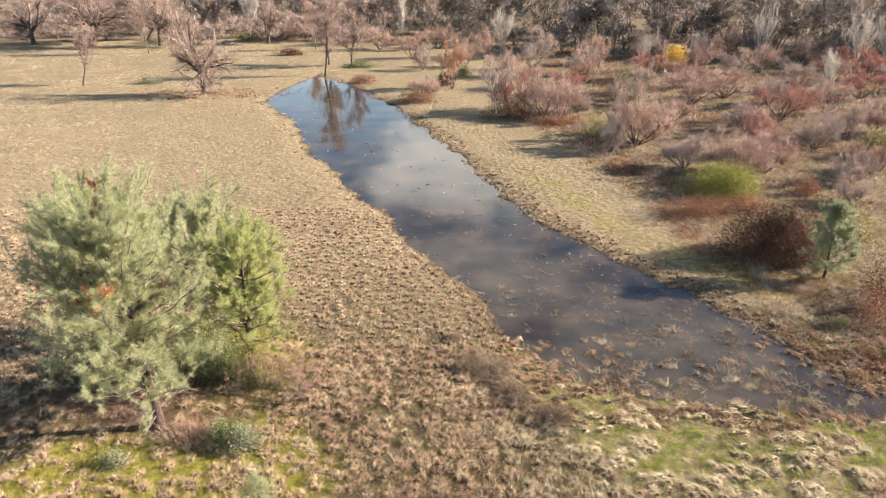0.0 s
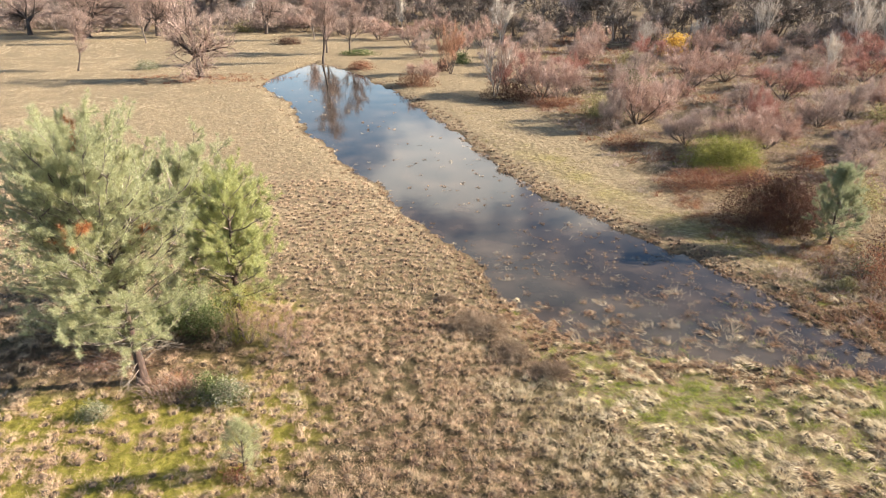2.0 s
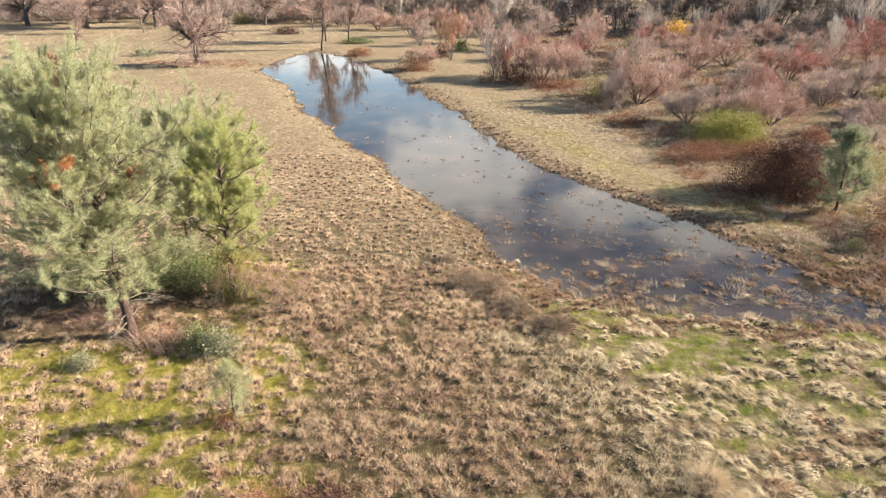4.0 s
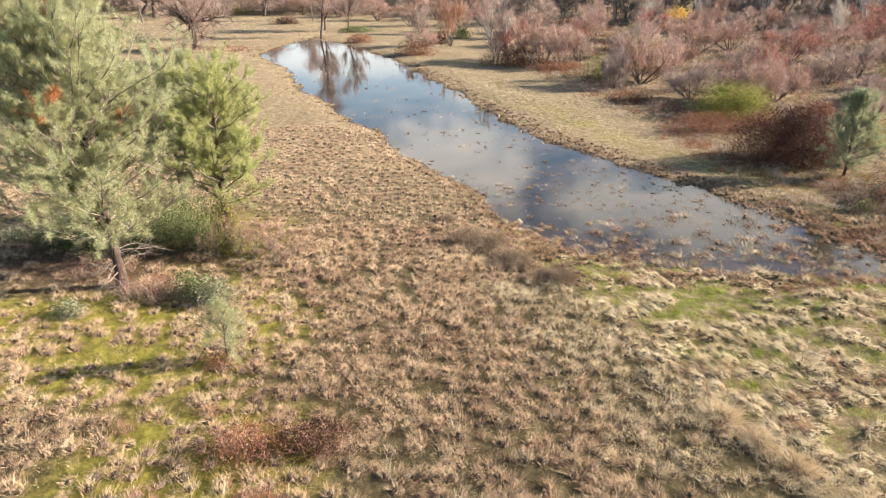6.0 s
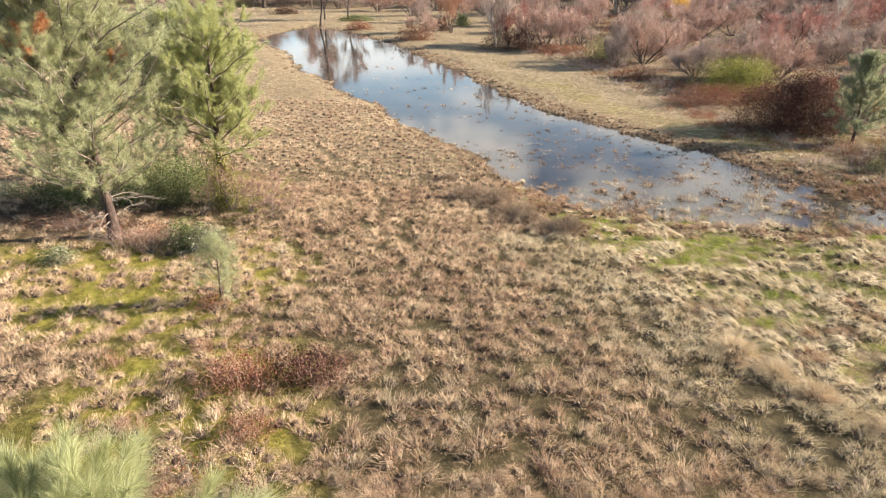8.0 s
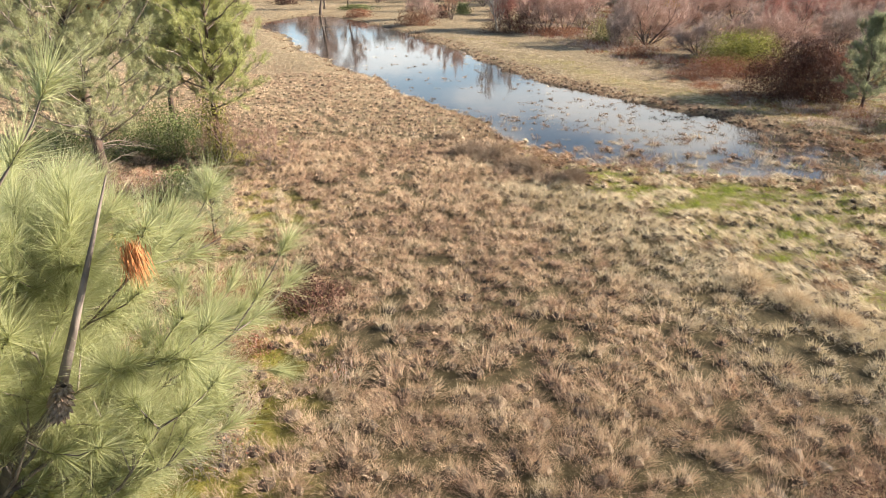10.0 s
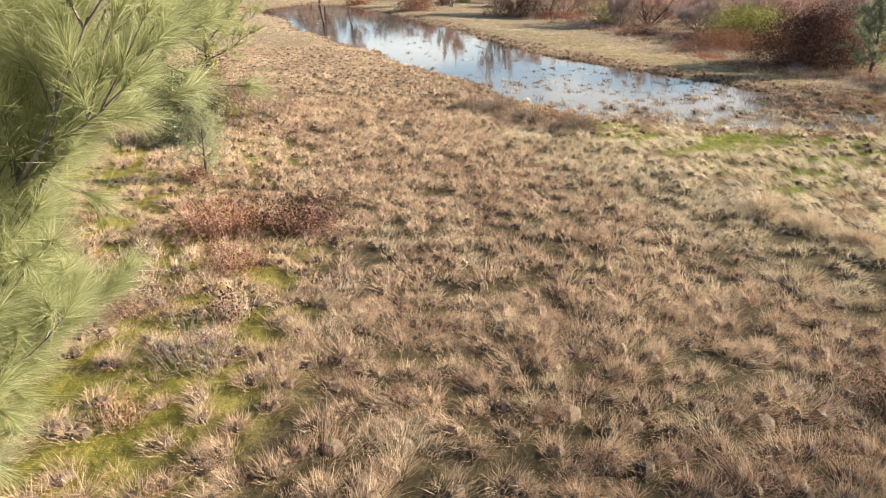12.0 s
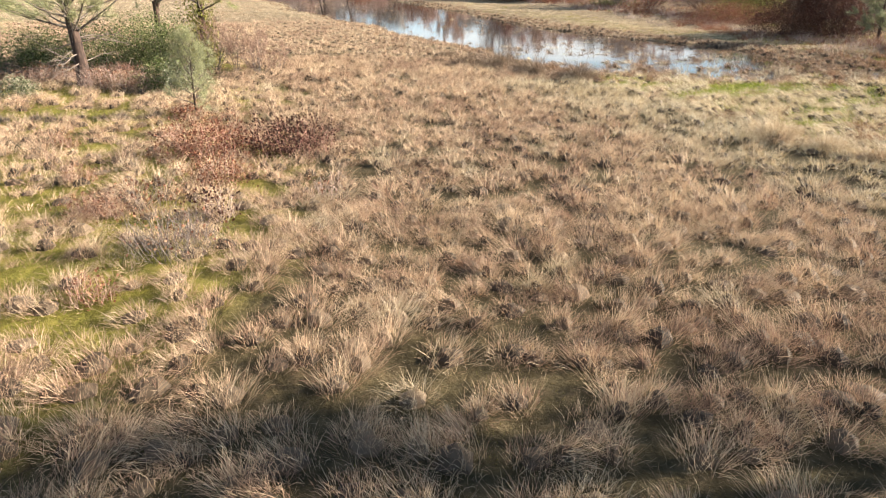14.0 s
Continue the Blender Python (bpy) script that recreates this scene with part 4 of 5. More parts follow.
WILLOWS_BEHIND = [  # x, y, height, width, colour
    (26, 72, 3.6, 5, "pink"), (24, 84, 3.8, 5.4, "mauve"), (36, 96, 4.4, 6, "pink"), (33, 105, 4.6, 6, "red"), (62, 78, 4, 6, "pink"), (70, 90, 4.6, 6, "mauve"),
    (55, 84, 4, 5.6, "red"), (44, 110, 4.6, 6, "pink"), (24, 110, 4.6, 6, "mauve"), (12, 97, 4, 5, "pink"), (42, 82, 3.8, 5, "mauve"), (60, 64, 3.6, 5, "red"),
    (66, 72, 3.8, 5.6, "mauve"), (34, 50, 2.6, 3.6, "mauve"), (38, 53, 2.8, 3.8, "pink"), (43, 58, 3, 4, "red"), (31, 45, 2.2, 3, "mauve"), (80, 104, 5, 7, "pink"),
    (76, 96, 4.6, 6, "mauve"), (48, 118, 5, 6, "pink"), (64, 106, 4.6, 6, "red"), (85, 116, 6, 7, "mauve")]
for x, y, h, w, c in WILLOWS_BANK + WILLOWS_SCRUB + WILLOWS_BEHIND:
    bare_tree("willow_shrub", "willow", c, M_BARK_DARK, x, y, h, w,
              {"pink": "leafless willow shrub with fine pinkish twigs", "red": "leafless willow shrub with dark red twigs", "mauve": "leafless grey-mauve willow shrub in scrub",
               "orange": "leafless willow shrub glowing orange-red"}[c], "shrub", "willows beyond the pond")

# the woods that close the view: many bare trees in one mass
wr = np.random.default_rng(31)
woods_wood, woods_fine, woods_pink = Mass(), Mass(), Mass()
for k in range(430):
    x, y = wr.uniform(-135, 150), 0
    y = wr.uniform(0, 1) ** 1.5 * 70 + (np.interp(x, [-210, -90, -40, 0, 30, 60, 100, 240], [170, 184, 196, 172, 140, 118, 104, 95]))
    low = k % 5 < 2
    w_, f_ = form("thicket" if low else "wood", k % 3)
    h, w = (wr.uniform(3.5, 7), wr.uniform(6, 10)) if low else (wr.uniform(8, 12.5), wr.uniform(8, 14))
    y = y - 5 if low else y
    a = wr.uniform(0, 6.28)
    R = np.array([[math.cos(a), -math.sin(a), 0], [math.sin(a), math.cos(a), 0], [0, 0, 1]])
    o = np.array([x, y, float(height(np.array([x]), np.array([y]))[0]) - 0.1])
    sc = np.array([w, w, h])
    woods_wood.add((w_[0] * sc) @ R.T + o, w_[1])
    (woods_pink if wr.random() < (0.4 if x < 10 else 0.08) else woods_fine).add((f_[0] * sc) @ R.T + o, f_[1])
for k in range(90):
    x, y = wr.uniform(-150, -12), wr.uniform(158, 192)
    w_, f_ = form("thicket", k % 3)
    h, w = wr.uniform(3, 6.5), wr.uniform(6, 10)
    o = np.array([x, y, float(height(np.array([x]), np.array([y]))[0]) - 0.1])
    woods_wood.add(w_[0] * np.array([w, w, h]) + o, w_[1])
    woods_pink.add(f_[0] * np.array([w, w, h]) + o, f_[1])
n_far = 26000
fx_ = wr.uniform(-330, 360, n_far)
fz_ = wr.uniform(0, 1, n_far) ** 0.8 * (8.5 + 3 * vnoise(fx_, fx_ * 0, 14))
far_p = np.stack([fx_, np.interp(fx_, [-330, 0, 120, 360], [290, 262, 235, 215]) + wr.uniform(-14, 14, n_far), fz_], 1)
v, f = blades(far_p, wr.normal(size=(n_far, 3)) * 0.6 + np.array([0, 0, 0.8]), wr.uniform(1.2, 3.4, n_far), wr.uniform(0.15, 0.5, n_far), 0.0, wr, 1)
woods_fine.add(v, f)
tagged(new("woods", woods_wood.mesh("woods", M_BARK_GREY)), "dense leafless grey woodland closing the far side", "woods", kind="stuff")
tagged(new("woods_twigs", woods_fine.mesh("woods_twigs", TWIG["grey"])), "grey-brown haze of bare twigs of the far woodland", "woods", kind="stuff")
tagged(new("woods_twigs_pink", woods_pink.mesh("woods_twigs_pink", TWIG["mauve"])), "pinkish bare twigs of trees in the far woodland", "woods", kind="stuff")


# ================= pines =================
def pine(name, x, y, h, crown_w, base_z, limbs, subs, clusters, needles, needle_len, needle_w, mat, label, seed, group="", rise=0.5, dead=0, cones=(), lean=(0, 0), trunk_r=0.02, leaders=1, k=1, low_w=0.75, inner=0.35, profile=None, sub_len=1.0, back=0.0, limb_r=1.0, brush=0.0):
    r = np.random.default_rng(seed)
    z0 = float(height(np.array([x]), np.array([y]))[0]) - 0.05
    ob = thing(name, x, y, z0, label, "pine tree", group)
    stems = []
    for s in range(leaders):
        a = r.uniform(0, 6.28)
        if s == 0:
            pts = sprout(r, (0, 0, 0), (lean[0], lean[1], 1), h * 0.97, 0.035, 0.03, 10)
            rad = np.linspace(h * trunk_r, h * trunk_r * 0.12, 11)
            rad[0] *= 1.3
        else:
            st, _ = along(stems[0][0], np.array([r.uniform(0.22, 0.5)]))
            ln = (h - st[0][2]) * r.uniform(0.75, 0.98)
            pts = sprout(r, st[0], (np.cos(a) * 0.42, np.sin(a) * 0.42, 1), ln, 0.05, 0.09, 8)
            rad = np.linspace(h * trunk_r * 0.5, h * trunk_r * 0.08, 9)
        stems.append((pts, rad))
        v, f = tube(pts, rad, 9)
        part("trunk", mesh_of("trunk", v, f, M_PINE_BARK, True), ob)
    for c in range(limbs):
        own = 0 if leaders == 1 or c % 2 == 0 else 1 + (c // 2) % (leaders - 1)
        pts = stems[own][0]
        lo = base_z / h if own == 0 else 0.15
        u = lo + (0.99 - lo) * ((c + r.random()) / limbs)
        pos, tan = along(pts, np.array([u]))
        zz = pos[0][2] / h
        prof = np.interp(zz, *(profile or ([0, base_z / h, 0.42, 0.7, 0.9, 1.0], [low_w * 0.8, low_w, 1.0, 0.9, 0.62, 0.25])))
        a = c * 2.399 + r.normal() * 0.4
        ln = crown_w * 0.5 * prof * r.uniform(0.7, 1.12)
        ln *= 1 - back * max(0.0, math.sin(a))
        if own:
            ln *= 0.7
        el = np.interp(zz, [0, 0.4, 1.0], [rise * 0.1, rise, rise * 2.2])
        q = sprout(r, pos[0], (np.cos(a), np.sin(a), el), ln, 0.10, 0.06, 6)
        lr = (0.010 + ln * 0.011) * limb_r
        wood, fine = Mass(), Mass()
        v, f = tube(q, np.linspace(lr, lr * 0.25, 7), 5)
        wood.add(v, f)
        P, D = [], []
        t = r.uniform(inner, 1.0, subs)
        t[0] = 0.98
        pos, tan = along(q, t)
        for s in range(subs):
            d = tan[s] + r.normal(size=3) * 0.55 + np.array([0, 0, 0.25])
            sl = sub_len * (0.28 + 0.20 * ln) * r.uniform(0.5, 1.2)
            sp = sprout(r, pos[s], d, sl, 0.12, 0.12, 3)
            v, f = tube(sp, np.linspace(lr * 0.4, lr * 0.15, 4), 3)
            wood.add(v, f)
            cp, ct = along(sp, np.linspace(0.5 if clusters < 4 else 0.35, 1.0, clusters))
            P.append(cp)
            D.append(ct)
        P, D = np.concatenate(P), np.concatenate(D)
        i = np.repeat(np.arange(len(P)), needles)
        way = D[i] * r.uniform(0.1 + brush, 1.3 + brush, len(i))[:, None] + unit(r.normal(size=(len(i), 3))) * 0.9
        root = P[i] - D[i] * (r.random(len(i)) * needle_len * (0.3 + 0.35 * brush))[:, None]
        v, f = blades(root, way, needle_len * r.uniform(0.7, 1.15, len(i)), needle_w, 0.12 * r.random(len(i)), r, k)
        fine.add(v, f)
        limb = part("limb", wood.mesh("limb", M_LIMB, True), ob)
        part("foliage", fine.mesh("foliage", M_NEEDLE_DEAD if (c % 43 == 29 and dead) else mat), limb)
    for c in range(dead):
        u = r.uniform(0.07, 0.22)
        pos, tan = along(stems[0][0], np.array([u]))
        a = r.uniform(0, 6.28)
        q = sprout(r, pos[0], (np.cos(a), np.sin(a), 0.1), r.uniform(0.8, 2.0), 0.22, -0.02, 6)
        m = Mass()
        v, f = tube(q, np.linspace(0.022, 0.005, 7), 4)
        m.add(v, f)
        pos, tan = along(q, r.uniform(0.3, 1, 9))
        for s in range(9):
            v, f = tube(sprout(r, pos[s], tan[s] + r.normal(size=3) * 0.7, r.uniform(0.2, 0.6), 0.2, 0, 3), np.linspace(0.008, 0.003, 4), 3)
            m.add(v, f)
        part("dead_branch", m.mesh("dead_branch", M_DEADWOOD, True), ob, "bare bleached dead branch")
    return ob


pine("grey_pine", -11.2, 19.9, 9.3, 7.2, 1.6, 176, 14, 3, 58, 0.23, 0.0075, M_NEEDLE, "large grey pine with an open airy crown and reddish trunk", 4, dead=14, leaders=6, rise=0.4, low_w=0.85, inner=0.12, limb_r=0.8)
pine("grey_pine", -11.5, 26.8, 6.8, 6.0, 2.2, 70, 12, 3, 50, 0.24, 0.0095, M_NEEDLE, "smaller grey pine growing behind the large one", 9, leaders=3, rise=0.4, low_w=0.9, inner=0.12)
pine("grey_pine", -8.4, 23.2, 6.9, 4.8, 2.0, 84, 13, 3, 56, 0.22, 0.0085, M_NEEDLE_GREEN, "bright green grey pine with ivy round its trunk", 15, leaders=2, rise=0.4, low_w=0.95, inner=0.1)
near_pine = pine("grey_pine", -2.8, 2.1, 5.55, 3.15, 2.8, 118, 9, 2, 190, 0.23, 0.0027, M_NEEDLE_NEAR, "young grey pine with long drooping needles, close by", 21, rise=0.38, inner=0.25,
                 profile=([0, 0.40, 0.48, 0.60, 0.72, 0.84, 0.93, 1.0], [0.10, 0.20, 0.38, 0.85, 1.16, 1.10, 0.55, 0.1]), sub_len=0.85, back=0.4, limb_r=0.55, brush=0.5, lean=(0.09, 0.05), trunk_r=0.010)


def to_pine(x, y, z):
    return np.array([x, y, z]) - np.array(near_pine.location)


_side = np.array([to_pine(*p) for p in ((-2.58, 2.32, 3.6), (-2.02, 2.08, 4.5), (-1.42, 1.68, 5.12), (-1.25, 1.66, 5.50), (-1.12, 1.70, 5.85), (-1.05, 1.78, 6.1))])
_v, _f = tube(_side, np.array([0.040, 0.034, 0.026, 0.016, 0.009, 0.003]), 8)
part("side_stem", mesh_of("side_stem", _v, _f, M_LIMB, True), near_pine, "rising grey-brown side stem bearing a cone")


def pine_cone(length, width):
    """An open cone: pointed scales in a spiral round a spindle."""
    m = Mass()
    t = np.linspace(0, 1, 8)
    prof = width * 0.32 * np.sin(np.pi * (0.12 + 0.8 * t))
    v, f = tube(np.stack([0 * t, 0 * t, -length * t], 1), prof, 8)
    m.add(v, f)
    for i in range(90):
        u = (i + 0.5) / 90
        a = i * 2.39996
        r0 = width * 0.28 * math.sin(math.pi * (0.12 + 0.8 * u))
        d = np.array([math.cos(a), math.sin(a), 0])
        side = np.array([-math.sin(a), math.cos(a), 0])
        root = d * r0 + np.array([0, 0, -length * u])
        tip = root + d * width * 0.26 + np.array([0, 0, -0.012 - 0.02 * u])
        mid = (root + tip) / 2
        th = np.array([0, 0, 0.005])
        v = np.array([root, mid + side * 0.011 + th, tip, mid - side * 0.011 + th, mid - th * 1.4])
        m.add(v, [(0, 1, 2), (0, 2, 3), (0, 4, 1), (1, 4, 2), (2, 4, 3), (3, 4, 0)])
    return m.mesh("cone", M_CONE)


CONE = pine_cone(0.16, 0.10)
for x, y, z, tilt in ((-1.29, 1.58, 5.31, 0.25), (-1.95, 2.3, 5.9, -0.3), (-1.9, 1.7, 4.6, 0.2)):
    part("cone", CONE, near_pine, "brown open pine cone", pose(*to_pine(x, y, z), math.degrees(tilt), 15, 40))
dr = np.random.default_rng(77)
for x, y, z in ((-0.98, 1.72, 5.83),):
    n = 170
    v, f = blades(to_pine(x, y, z)[None] + dr.normal(size=(n, 3)) * 0.02, dr.normal(size=(n, 3)) * 0.22 + np.array([0.05, 0, -1.3]), 0.15 * dr.uniform(0.6, 1.1, n), 0.0042, 0.1, dr, 1)
    part("dead_shoot", mesh_of("dead_shoot", v, f, M_NEEDLE_DEAD), near_pine, "hanging bunch of orange dead needles")
pine("pine_sapling", -6.0, 15.3, 1.75, 1.15, 0.25, 24, 4, 2, 46, 0.18, 0.0055, M_NEEDLE, "pale green pine sapling in mossy grass", 23, rise=0.7, low_w=1.0, inner=0.25)
pine("small_pine", 22.3, 33.0, 4.2, 2.9, 0.35, 56, 9, 3, 34, 0.2, 0.012, M_NEEDLE_BLUE, "small bluish pine beside a dark bramble mound", 25, rise=0.6, low_w=0.9, inner=0.15)
for x, y, h, seed in ((13.6, 4.3, 8.0, 27),):
    pine("grey_pine", x, y, h, 5.2, 1.8, 44, 7, 4, 12, 0.26, 0.018, M_NEEDLE, "grey pine with a loose crown at the meadow's edge", seed, "pines at the side of the meadow", leaders=2, rise=0.45, inner=0.12)


# ================= leafy bushes and brambles =================
def bush(name, x, y, w, d, h, leaf, leaves, size, label, seed, canes=40, cane_mat=None, dome=0.7, droop=0.0, category="bush", group="", long_leaf=1.6):
    r = np.random.default_rng(seed)
    z0 = float(height(np.array([x]), np.array([y]))[0]) - 0.03
    ob = thing(name, x, y, z0, label, category, group)
    wood, fine = Mass(), Mass()
    for c in range(canes):
        a, q = r.uniform(0, 6.28), math.sqrt(r.random())
        base = np.array([math.cos(a) * q * w * 0.42, math.sin(a) * q * d * 0.42, 0])
        b_ = a + r.normal() * 1.3
        out = np.array([math.cos(b_) * w * 0.5, math.sin(b_) * d * 0.5, 0]) * r.uniform(0.2, 0.8)
        top = h * r.uniform(0.45, 1.05) * (1.1 - 0.5 * q)
        t = np.linspace(0, 1, 7)[:, None]
        pts = base + out * t + np.array([0, 0, 1.0]) * top * np.sin(t * r.uniform(1.7, 3.0)) + np.cumsum(r.normal(size=(7, 3)) * 0.03 * (0.5 + h * 0.4), 0)
        pts[:, 2] = np.maximum(pts[:, 2], 0.02)
        v, f = tube(pts, np.linspace(0.006, 0.002, 7) * (0.35 + h * 0.4), 3)
        wood.add(v, f)
    # leaves fill an uneven dome made of several lobes
    lobes = 7
    la, lq = r.uniform(0, 6.28, lobes), np.sqrt(r.random(lobes)) * 0.6
    lc = np.stack([np.cos(la) * lq * w * 0.5, np.sin(la) * lq * d * 0.5, np.zeros(lobes)], 1)
    lr = r.uniform(0.35, 0.62, lobes)
    i = r.integers(0, lobes, leaves)
    u = unit(r.normal(size=(leaves, 3)))
    u[:, 2] = np.abs(u[:, 2])
    shell = r.uniform(0.0, 1.0, leaves) ** (1 - dome)
    nz = 0.75 + 0.45 * vnoise(u[:, 0] * 3 + i * 7.1, u[:, 1] * 3 + u[:, 2] * 3, 1.0, seed)
    p = lc[i] + u * (shell * lr[i] * nz)[:, None] * np.array([w, d, 1.0])
    p[:, 2] = u[:, 2] * shell * nz * h * (0.75 + lr[i] * 0.5)
    p[:, 2] = np.maximum(p[:, 2], 0.03)
    way = unit(r.normal(size=(leaves, 3)) + u * 0.4 + np.array([0, 0, -droop]))
    side = unit(np.cross(way, r.normal(size=(leaves, 3))))
    s = (size * r.uniform(0.6, 1.3, leaves))[:, None]
    v = np.stack([p, p + way * s * long_leaf * 0.5 + side * s * 0.5, p + way * s * long_leaf, p + way * s * long_leaf * 0.5 - side * s * 0.5], 1).reshape(-1, 3)
    b = (np.arange(leaves) * 4)[:, None]
    f = np.concatenate([b + np.array([[0, 1, 2]]), b + np.array([[0, 2, 3]])])
    fine.add(v, f)
    part("rootstock", wood.mesh("rootstock", cane_mat or M_BARK_GREY), ob)
    part("foliage", fine.mesh("foliage", LEAF[leaf]), ob)
    return ob


BR = "brambles beyond the pond"
bush("bramble_mound", 21.0, 36.0, 5.4, 4.4, 3.3, "bramble", 44000, 0.045, "large dark red-brown bramble mound", 1, 160, cane_mat=M_BARK_DARK, dome=0.84, group=BR)
bush("bramble", 19.0, 43.4, 4.8, 2.6, 1.5, "redbrown", 9000, 0.045, "low reddish bramble patch beside a green bush", 2, 40, group=BR)
bush("bramble", 22.7, 44.4, 2.4, 2.0, 1.3, "redbrown", 4200, 0.045, "small reddish bramble clump", 3, 24, group=BR)
bush("green_bush", 22.6, 48.2, 4.6, 3.8, 2.7, "green", 20000, 0.05, "rounded yellow-green bush with hanging leaves", 4, 40, droop=0.9, long_leaf=2.4)
bush("bramble", 22.4, 28.0, 3.2, 3.0, 2.0, "redbrown", 3200, 0.06, "reddish-brown bramble thicket by the bank", 5, 50, group=BR)
bush("bramble", 24.8, 30.5, 3.4, 3.0, 2.0, "bramble", 3000, 0.06, "dark bramble thicket below the small pine", 6, 40, group=BR)
bush("olive_bush", 27.5, 38.6, 2.6, 2.4, 2.1, "olive", 2400, 0.08, "yellowish shrub behind the small pine", 7, 30)
bush("olive_bush", 40.5, 57.5, 3.4, 2.6, 2.8, "olive", 2400, 0.11, "yellowish shrub among willows", 8, 30)
bush("bramble", 28.9, 47.6, 2.4, 2.0, 1.2, "redbrown", 1400, 0.07, "small reddish shrub in rough grass", 9, 24, group=BR)
bush("brown_bush", 16.5, 54.8, 3.2, 2.0, 1.3, "redbrown", 1600, 0.07, "low brown weedy bush on the bank", 10, 30)
bush("olive_bush", 16.5, 68.2, 2.8, 2.2, 2.5, "olive", 1800, 0.11, "yellow-green shrub beside a large willow", 11, 20)
bush("olive_bush", 29.5, 101.3, 4.8, 3.0, 2.7, "olive", 2000, 0.15, "pale olive shrub among willows", 12, 20)
bush("bramble", 8.6, 76.6, 6.4, 4.0, 2.4, "bramble", 8000, 0.07, "dark red thicket under a white-stemmed tree", 13, 50, group=BR)
bush("bramble", 13.5, 73.4, 6.0, 2.4, 0.9, "redbrown", 5000, 0.06, "low red-brown thicket at the meadow's edge", 14, 30, group=BR)
bush("bramble", -3.4, 86.3, 4.6, 3.0, 2.0, "redbrown", 2400, 0.10, "reddish bramble clump on the bank", 15, 30, group=BR)
bush("bramble", 0.1, 99.9, 2.4, 2.0, 2.1, "bramble", 1200, 0.11, "dark red shrub beside a willow", 16, 16, group=BR)
bush("dark_bush", 3.4, 108.3, 2.8, 2.4, 1.9, "dark", 1400, 0.13, "dark green evergreen shrub", 17, 16)
bush("bramble", -13.0, 102.4, 3.8, 2.4, 1.3, "redbrown", 1400, 0.11, "low reddish bramble near the pond's end", 18, 20, group=BR)
bush("bramble", -32.1, 136.8, 6.0, 3.0, 1.6, "bramble", 1600, 0.13, "dark red thicket behind the pond", 19, 20, group=BR)
bush("dark_bush", -14.9, 119, 6, 3, 1.1, "dark", 1400, 0.13, "low dark green shrub under trees", 20, 16)
bush("olive_bush", -48.5, 164.5, 6, 4, 2.8, "olive", 1600, 0.18, "olive shrub at the wood's edge", 21, 16)
bush("grey_bush", -46.3, 101.5, 4.0, 2.2, 1.5, "grey", 1200, 0.10, "greyish shrub in pale grass", 22, 30)
bush("yellow_bush", 40.3, 113.4, 4.6, 3.6, 4.0, "yellow", 2600, 0.17, "bright golden-leaved bush in front of the woods", 23, 20)
bush("dark_bush", 48, 124, 5, 3, 2.2, "dark", 1600, 0.16, "dark green shrub before the woods", 24, 16)
bush("dark_bush", 26, 88, 5, 3, 2.4, "dark", 1600, 0.14, "dark green shrub among willows", 25, 16)
bush("dark_bush", 18, 66.5, 3, 2.4, 1.8, "dark", 1400, 0.10, "dark green shrub beside a willow", 26, 16)

# undergrowth round the pines
bush("coyote_bush", -8.3, 19.2, 1.5, 1.2, 1.05, "dark", 2600, 0.045, "dark green bush with pale seed heads under the pine", 31, 26)
bush("coyote_bush", -7.5, 18.9, 1.3, 1.1, 1.0, "grey", 3600, 0.035, "grey-green bush with whitish seed heads", 32, 26)
bush("coyote_bush", -12.1, 17.9, 0.85, 0.8, 0.65, "grey", 2200, 0.032, "small grey-green bush with whitish seed heads", 33, 18)
bush("coyote_bush", -17.4, 24.0, 1.4, 1.1, 0.8, "grey", 2400, 0.036, "grey-green bush with whitish seed heads", 34, 18)
bush("coyote_bush", -15.8, 24.8, 1.3, 1.1, 0.7, "grey", 2200, 0.036, "grey-green bush with whitish seed heads", 35, 18)
bush("bramble", -9.8, 19.2, 2.8, 1.5, 0.9, "redbrown", 1100, 0.035, "bare brown bramble tangle at the pine's foot", 36, 300, TWIG["oak"])
for x, y, w, d, h, seed in ((-10.0, 23.6, 2.2, 1.6, 1.7, 37), (-12.5, 23.4, 2.8, 1.8, 1.8, 38), (-14.9, 23.8, 2.4, 1.8, 1.5, 40), (-11.4, 25.0, 2.4, 1.8, 1.9, 41)):
    bush("dark_bush", x, y, w, d, h, "dark", 7500, 0.04, "dark green leafy shrub in the shade under the pines", seed, 26, group="shrubs under the pines")
bush("bramble", -12.8, 20.9, 3.0, 1.6, 0.6, "redbrown", 900, 0.03, "low brown bramble and dead twigs under the pine", 53, 220, TWIG["oak"])
bush("ivy", -8.4, 23.0, 1.1, 1.0, 2.9, "green", 3400, 0.05, "green ivy climbing a pine trunk", 39, 30)
for x, y, h, w in ((-7.9, 22.6, 1.9, 1.7), (-7.1, 22.3, 1.7, 1.9), (-6.3, 22.2, 1.5, 1.8), (-5.6, 22.6, 1.1, 1.5), (-8.6, 22.4, 1.5, 1.4), (-6.7, 23.2, 1.5, 1.7), (-6.0, 21.7, 0.9, 1.4)):
    bare_tree("brown_shrub", "brush", "brown", M_BARK_GREY, x, y, h, w, "leafless brown shrub with fine reddish twigs", "shrub", "brown shrubs beside the pines")
bush("bramble", -4.3, 11.4, 1.9, 1.3, 0.85, "redbrown", 3800, 0.028, "red-leaved bramble tangle in the grass", 42, 90, TWIG["red"])
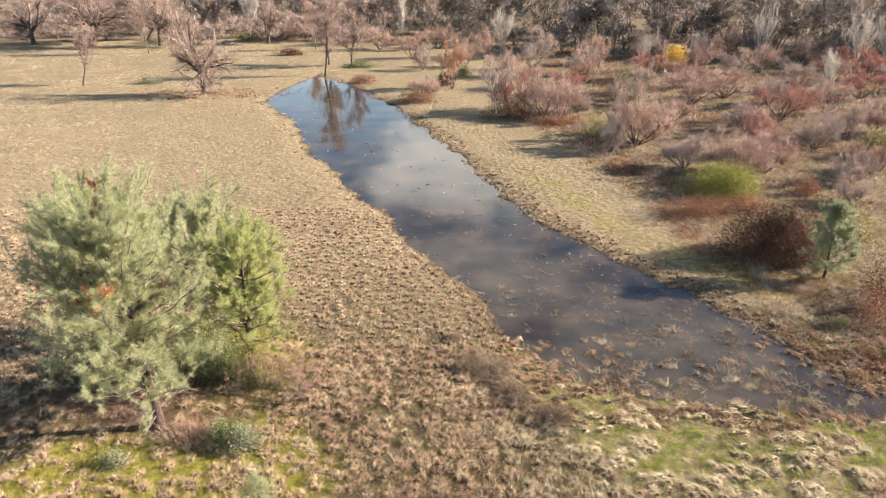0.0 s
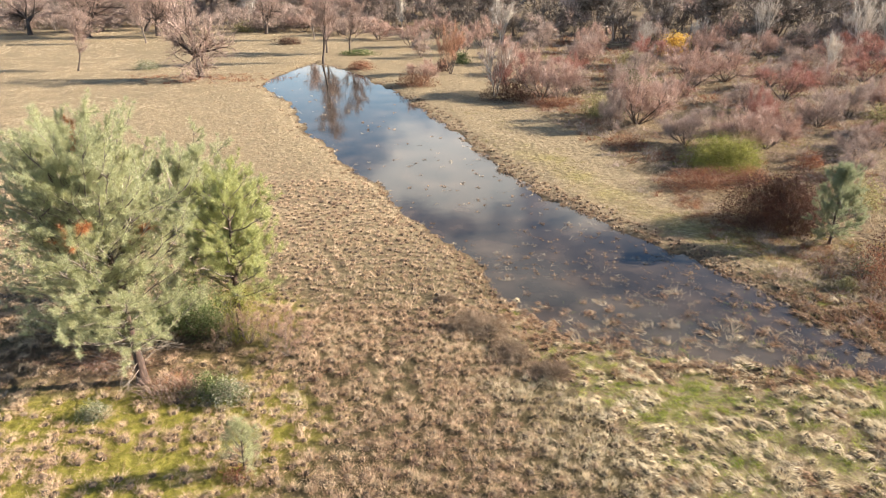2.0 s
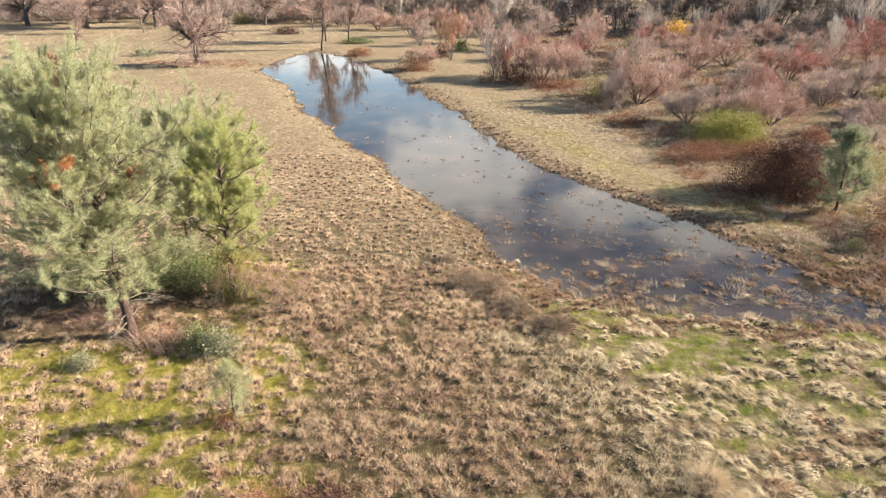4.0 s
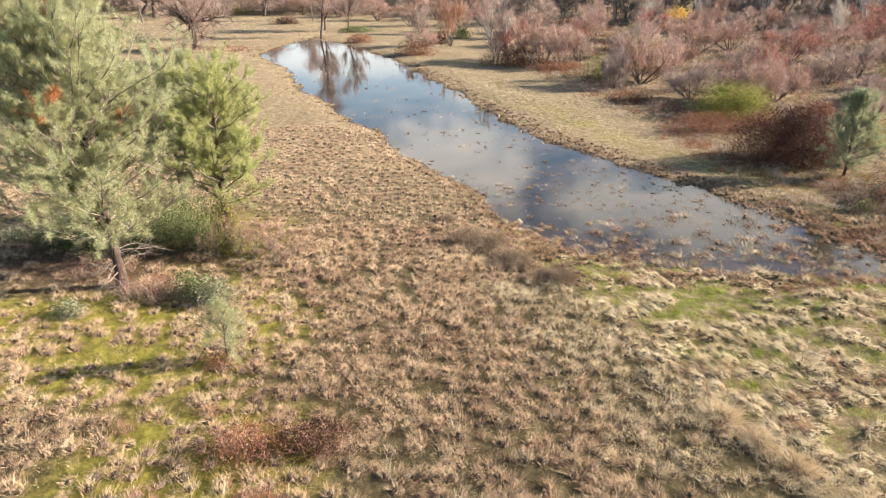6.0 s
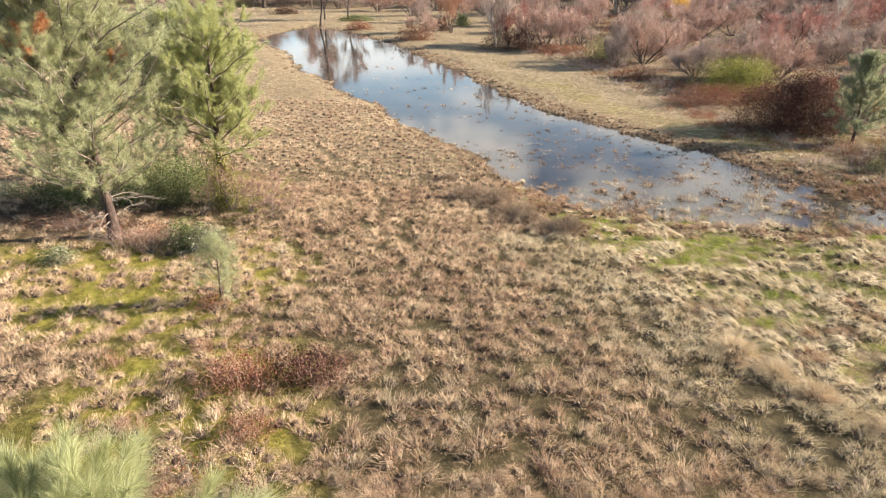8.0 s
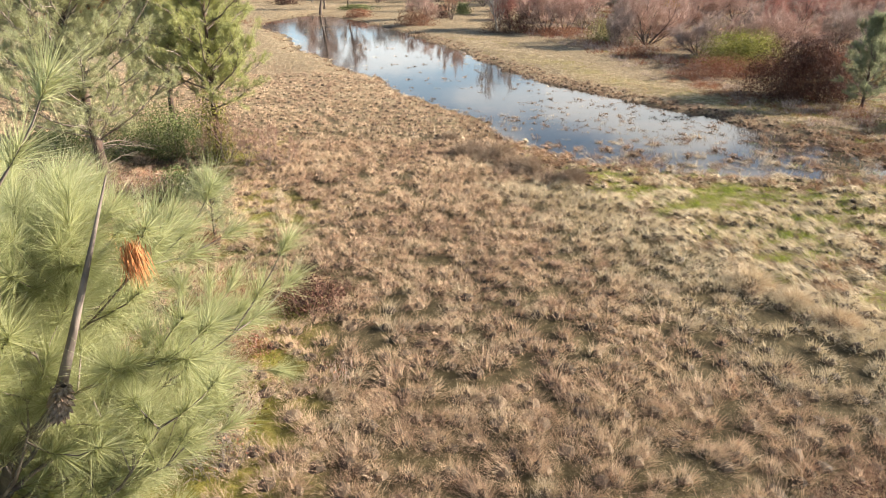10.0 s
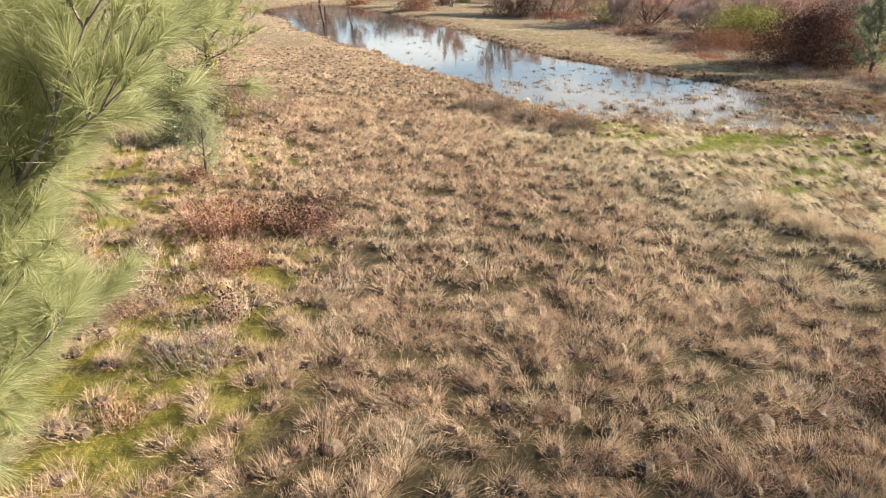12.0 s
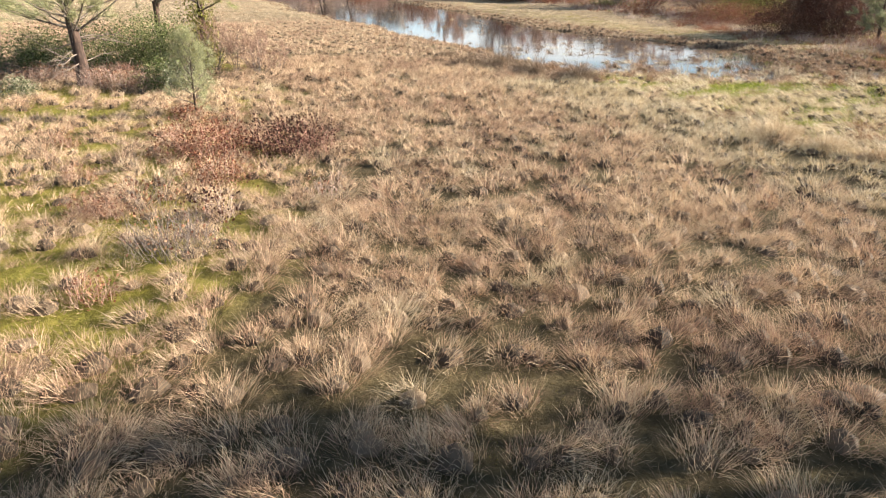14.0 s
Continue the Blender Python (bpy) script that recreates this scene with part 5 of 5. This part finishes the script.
bush("bramble", -2.7, 11.6, 1.7, 1.2, 0.85, "bramble", 3600, 0.028, "dark red bramble tangle in the grass", 43, 80, TWIG["red"])
bush("bramble", -3.6, 9.7, 1.1, 0.9, 0.7, "redbrown", 1300, 0.025, "reddish bramble with bleached twigs", 44, 90, TWIG["brown"])
bush("bramble", -3.3, 6.9, 1.3, 1.0, 0.65, "redbrown", 150, 0.03, "bare brown bramble tangle", 45, 170, M_BARK_GREY)
bush("bramble", -3.1, 8.0, 0.7, 0.6, 0.6, "bramble", 260, 0.035, "small dark bramble in dry grass", 46, 40, TWIG["mauve"])
bush("bramble", -4.4, 8.6, 1.1, 0.8, 0.5, "redbrown", 300, 0.03, "reddish-brown dry bramble in grass", 47, 70, M_BARK_GREY)
bush("bramble", -1.6, 8.8, 0.6, 0.6, 0.5, "redbrown", 60, 0.03, "small dry twig tangle", 48, 50, TWIG["mauve"])
for x, y, w, seed in ((-6.1, 9.9, 0.7, 61), (-5.2, 8.35, 0.75, 62), (-4.75, 8.1, 0.6, 63), (-5.7, 12.9, 0.6, 64), (-3.7, 5.6, 0.6, 65), (-7.6, 12.2, 0.55, 66)):
    bush("bramble", x, y, w, w * 0.8, 0.42, "redbrown", 260, 0.022, "small reddish-brown dry bramble between tussocks", seed, 70, TWIG["brown"])
bush("bramble", 5.85, 5.7, 1.1, 1.0, 0.6, "bramble", 3600, 0.017, "dark red bramble clump in rough grass", 67, 70, TWIG["brown"])
bush("brown_bush", -6.2, 15.0, 0.9, 0.7, 0.35, "redbrown", 500, 0.035, "low reddish weeds under a pine sapling", 49, 40, TWIG["pink"])
bush("coyote_bush", 21.9, 29.2, 0.9, 0.8, 0.9, "grey", 1500, 0.05, "pale grey-green bush on the far bank", 50, 18)
bush("olive_bush", 20.2, 27.6, 0.8, 0.7, 0.7, "olive", 1200, 0.05, "small yellowish bush on the far bank", 51, 16)
bare_tree("slender_tree", "upright", "oak", M_BARK_GREY, 33.9, 50.6, 2.6, 1.2, "thin leafless sapling in rough grass")


# ================= a pale stone in the moss =================
def stone(x, y, size, seed):
    r = np.random.default_rng(seed)
    bm = bmesh.new()
    bmesh.ops.create_icosphere(bm, subdivisions=2, radius=size / 2)
    for v in bm.verts:
        v.co *= 1 + r.normal() * 0.06
        v.co.z *= 0.6
    me = bpy.data.meshes.new("stone")
    bm.to_mesh(me)
    bm.free()
    me.materials.append(M_STONE)
    ob = new("stone", me)
    ob.location = (x, y, float(height(np.array([x]), np.array([y]))[0]) + size * 0.12)
    return tagged(ob, "small pale rounded stone lying in moss", "stone")


M_STONE = bark_mat("pale_stone", [(0.3, (0.24, 0.20, 0.15)), (0.7, (0.42, 0.36, 0.28))], 30, 0.3)
stone(-5.4, 7.8, 0.12, 2)
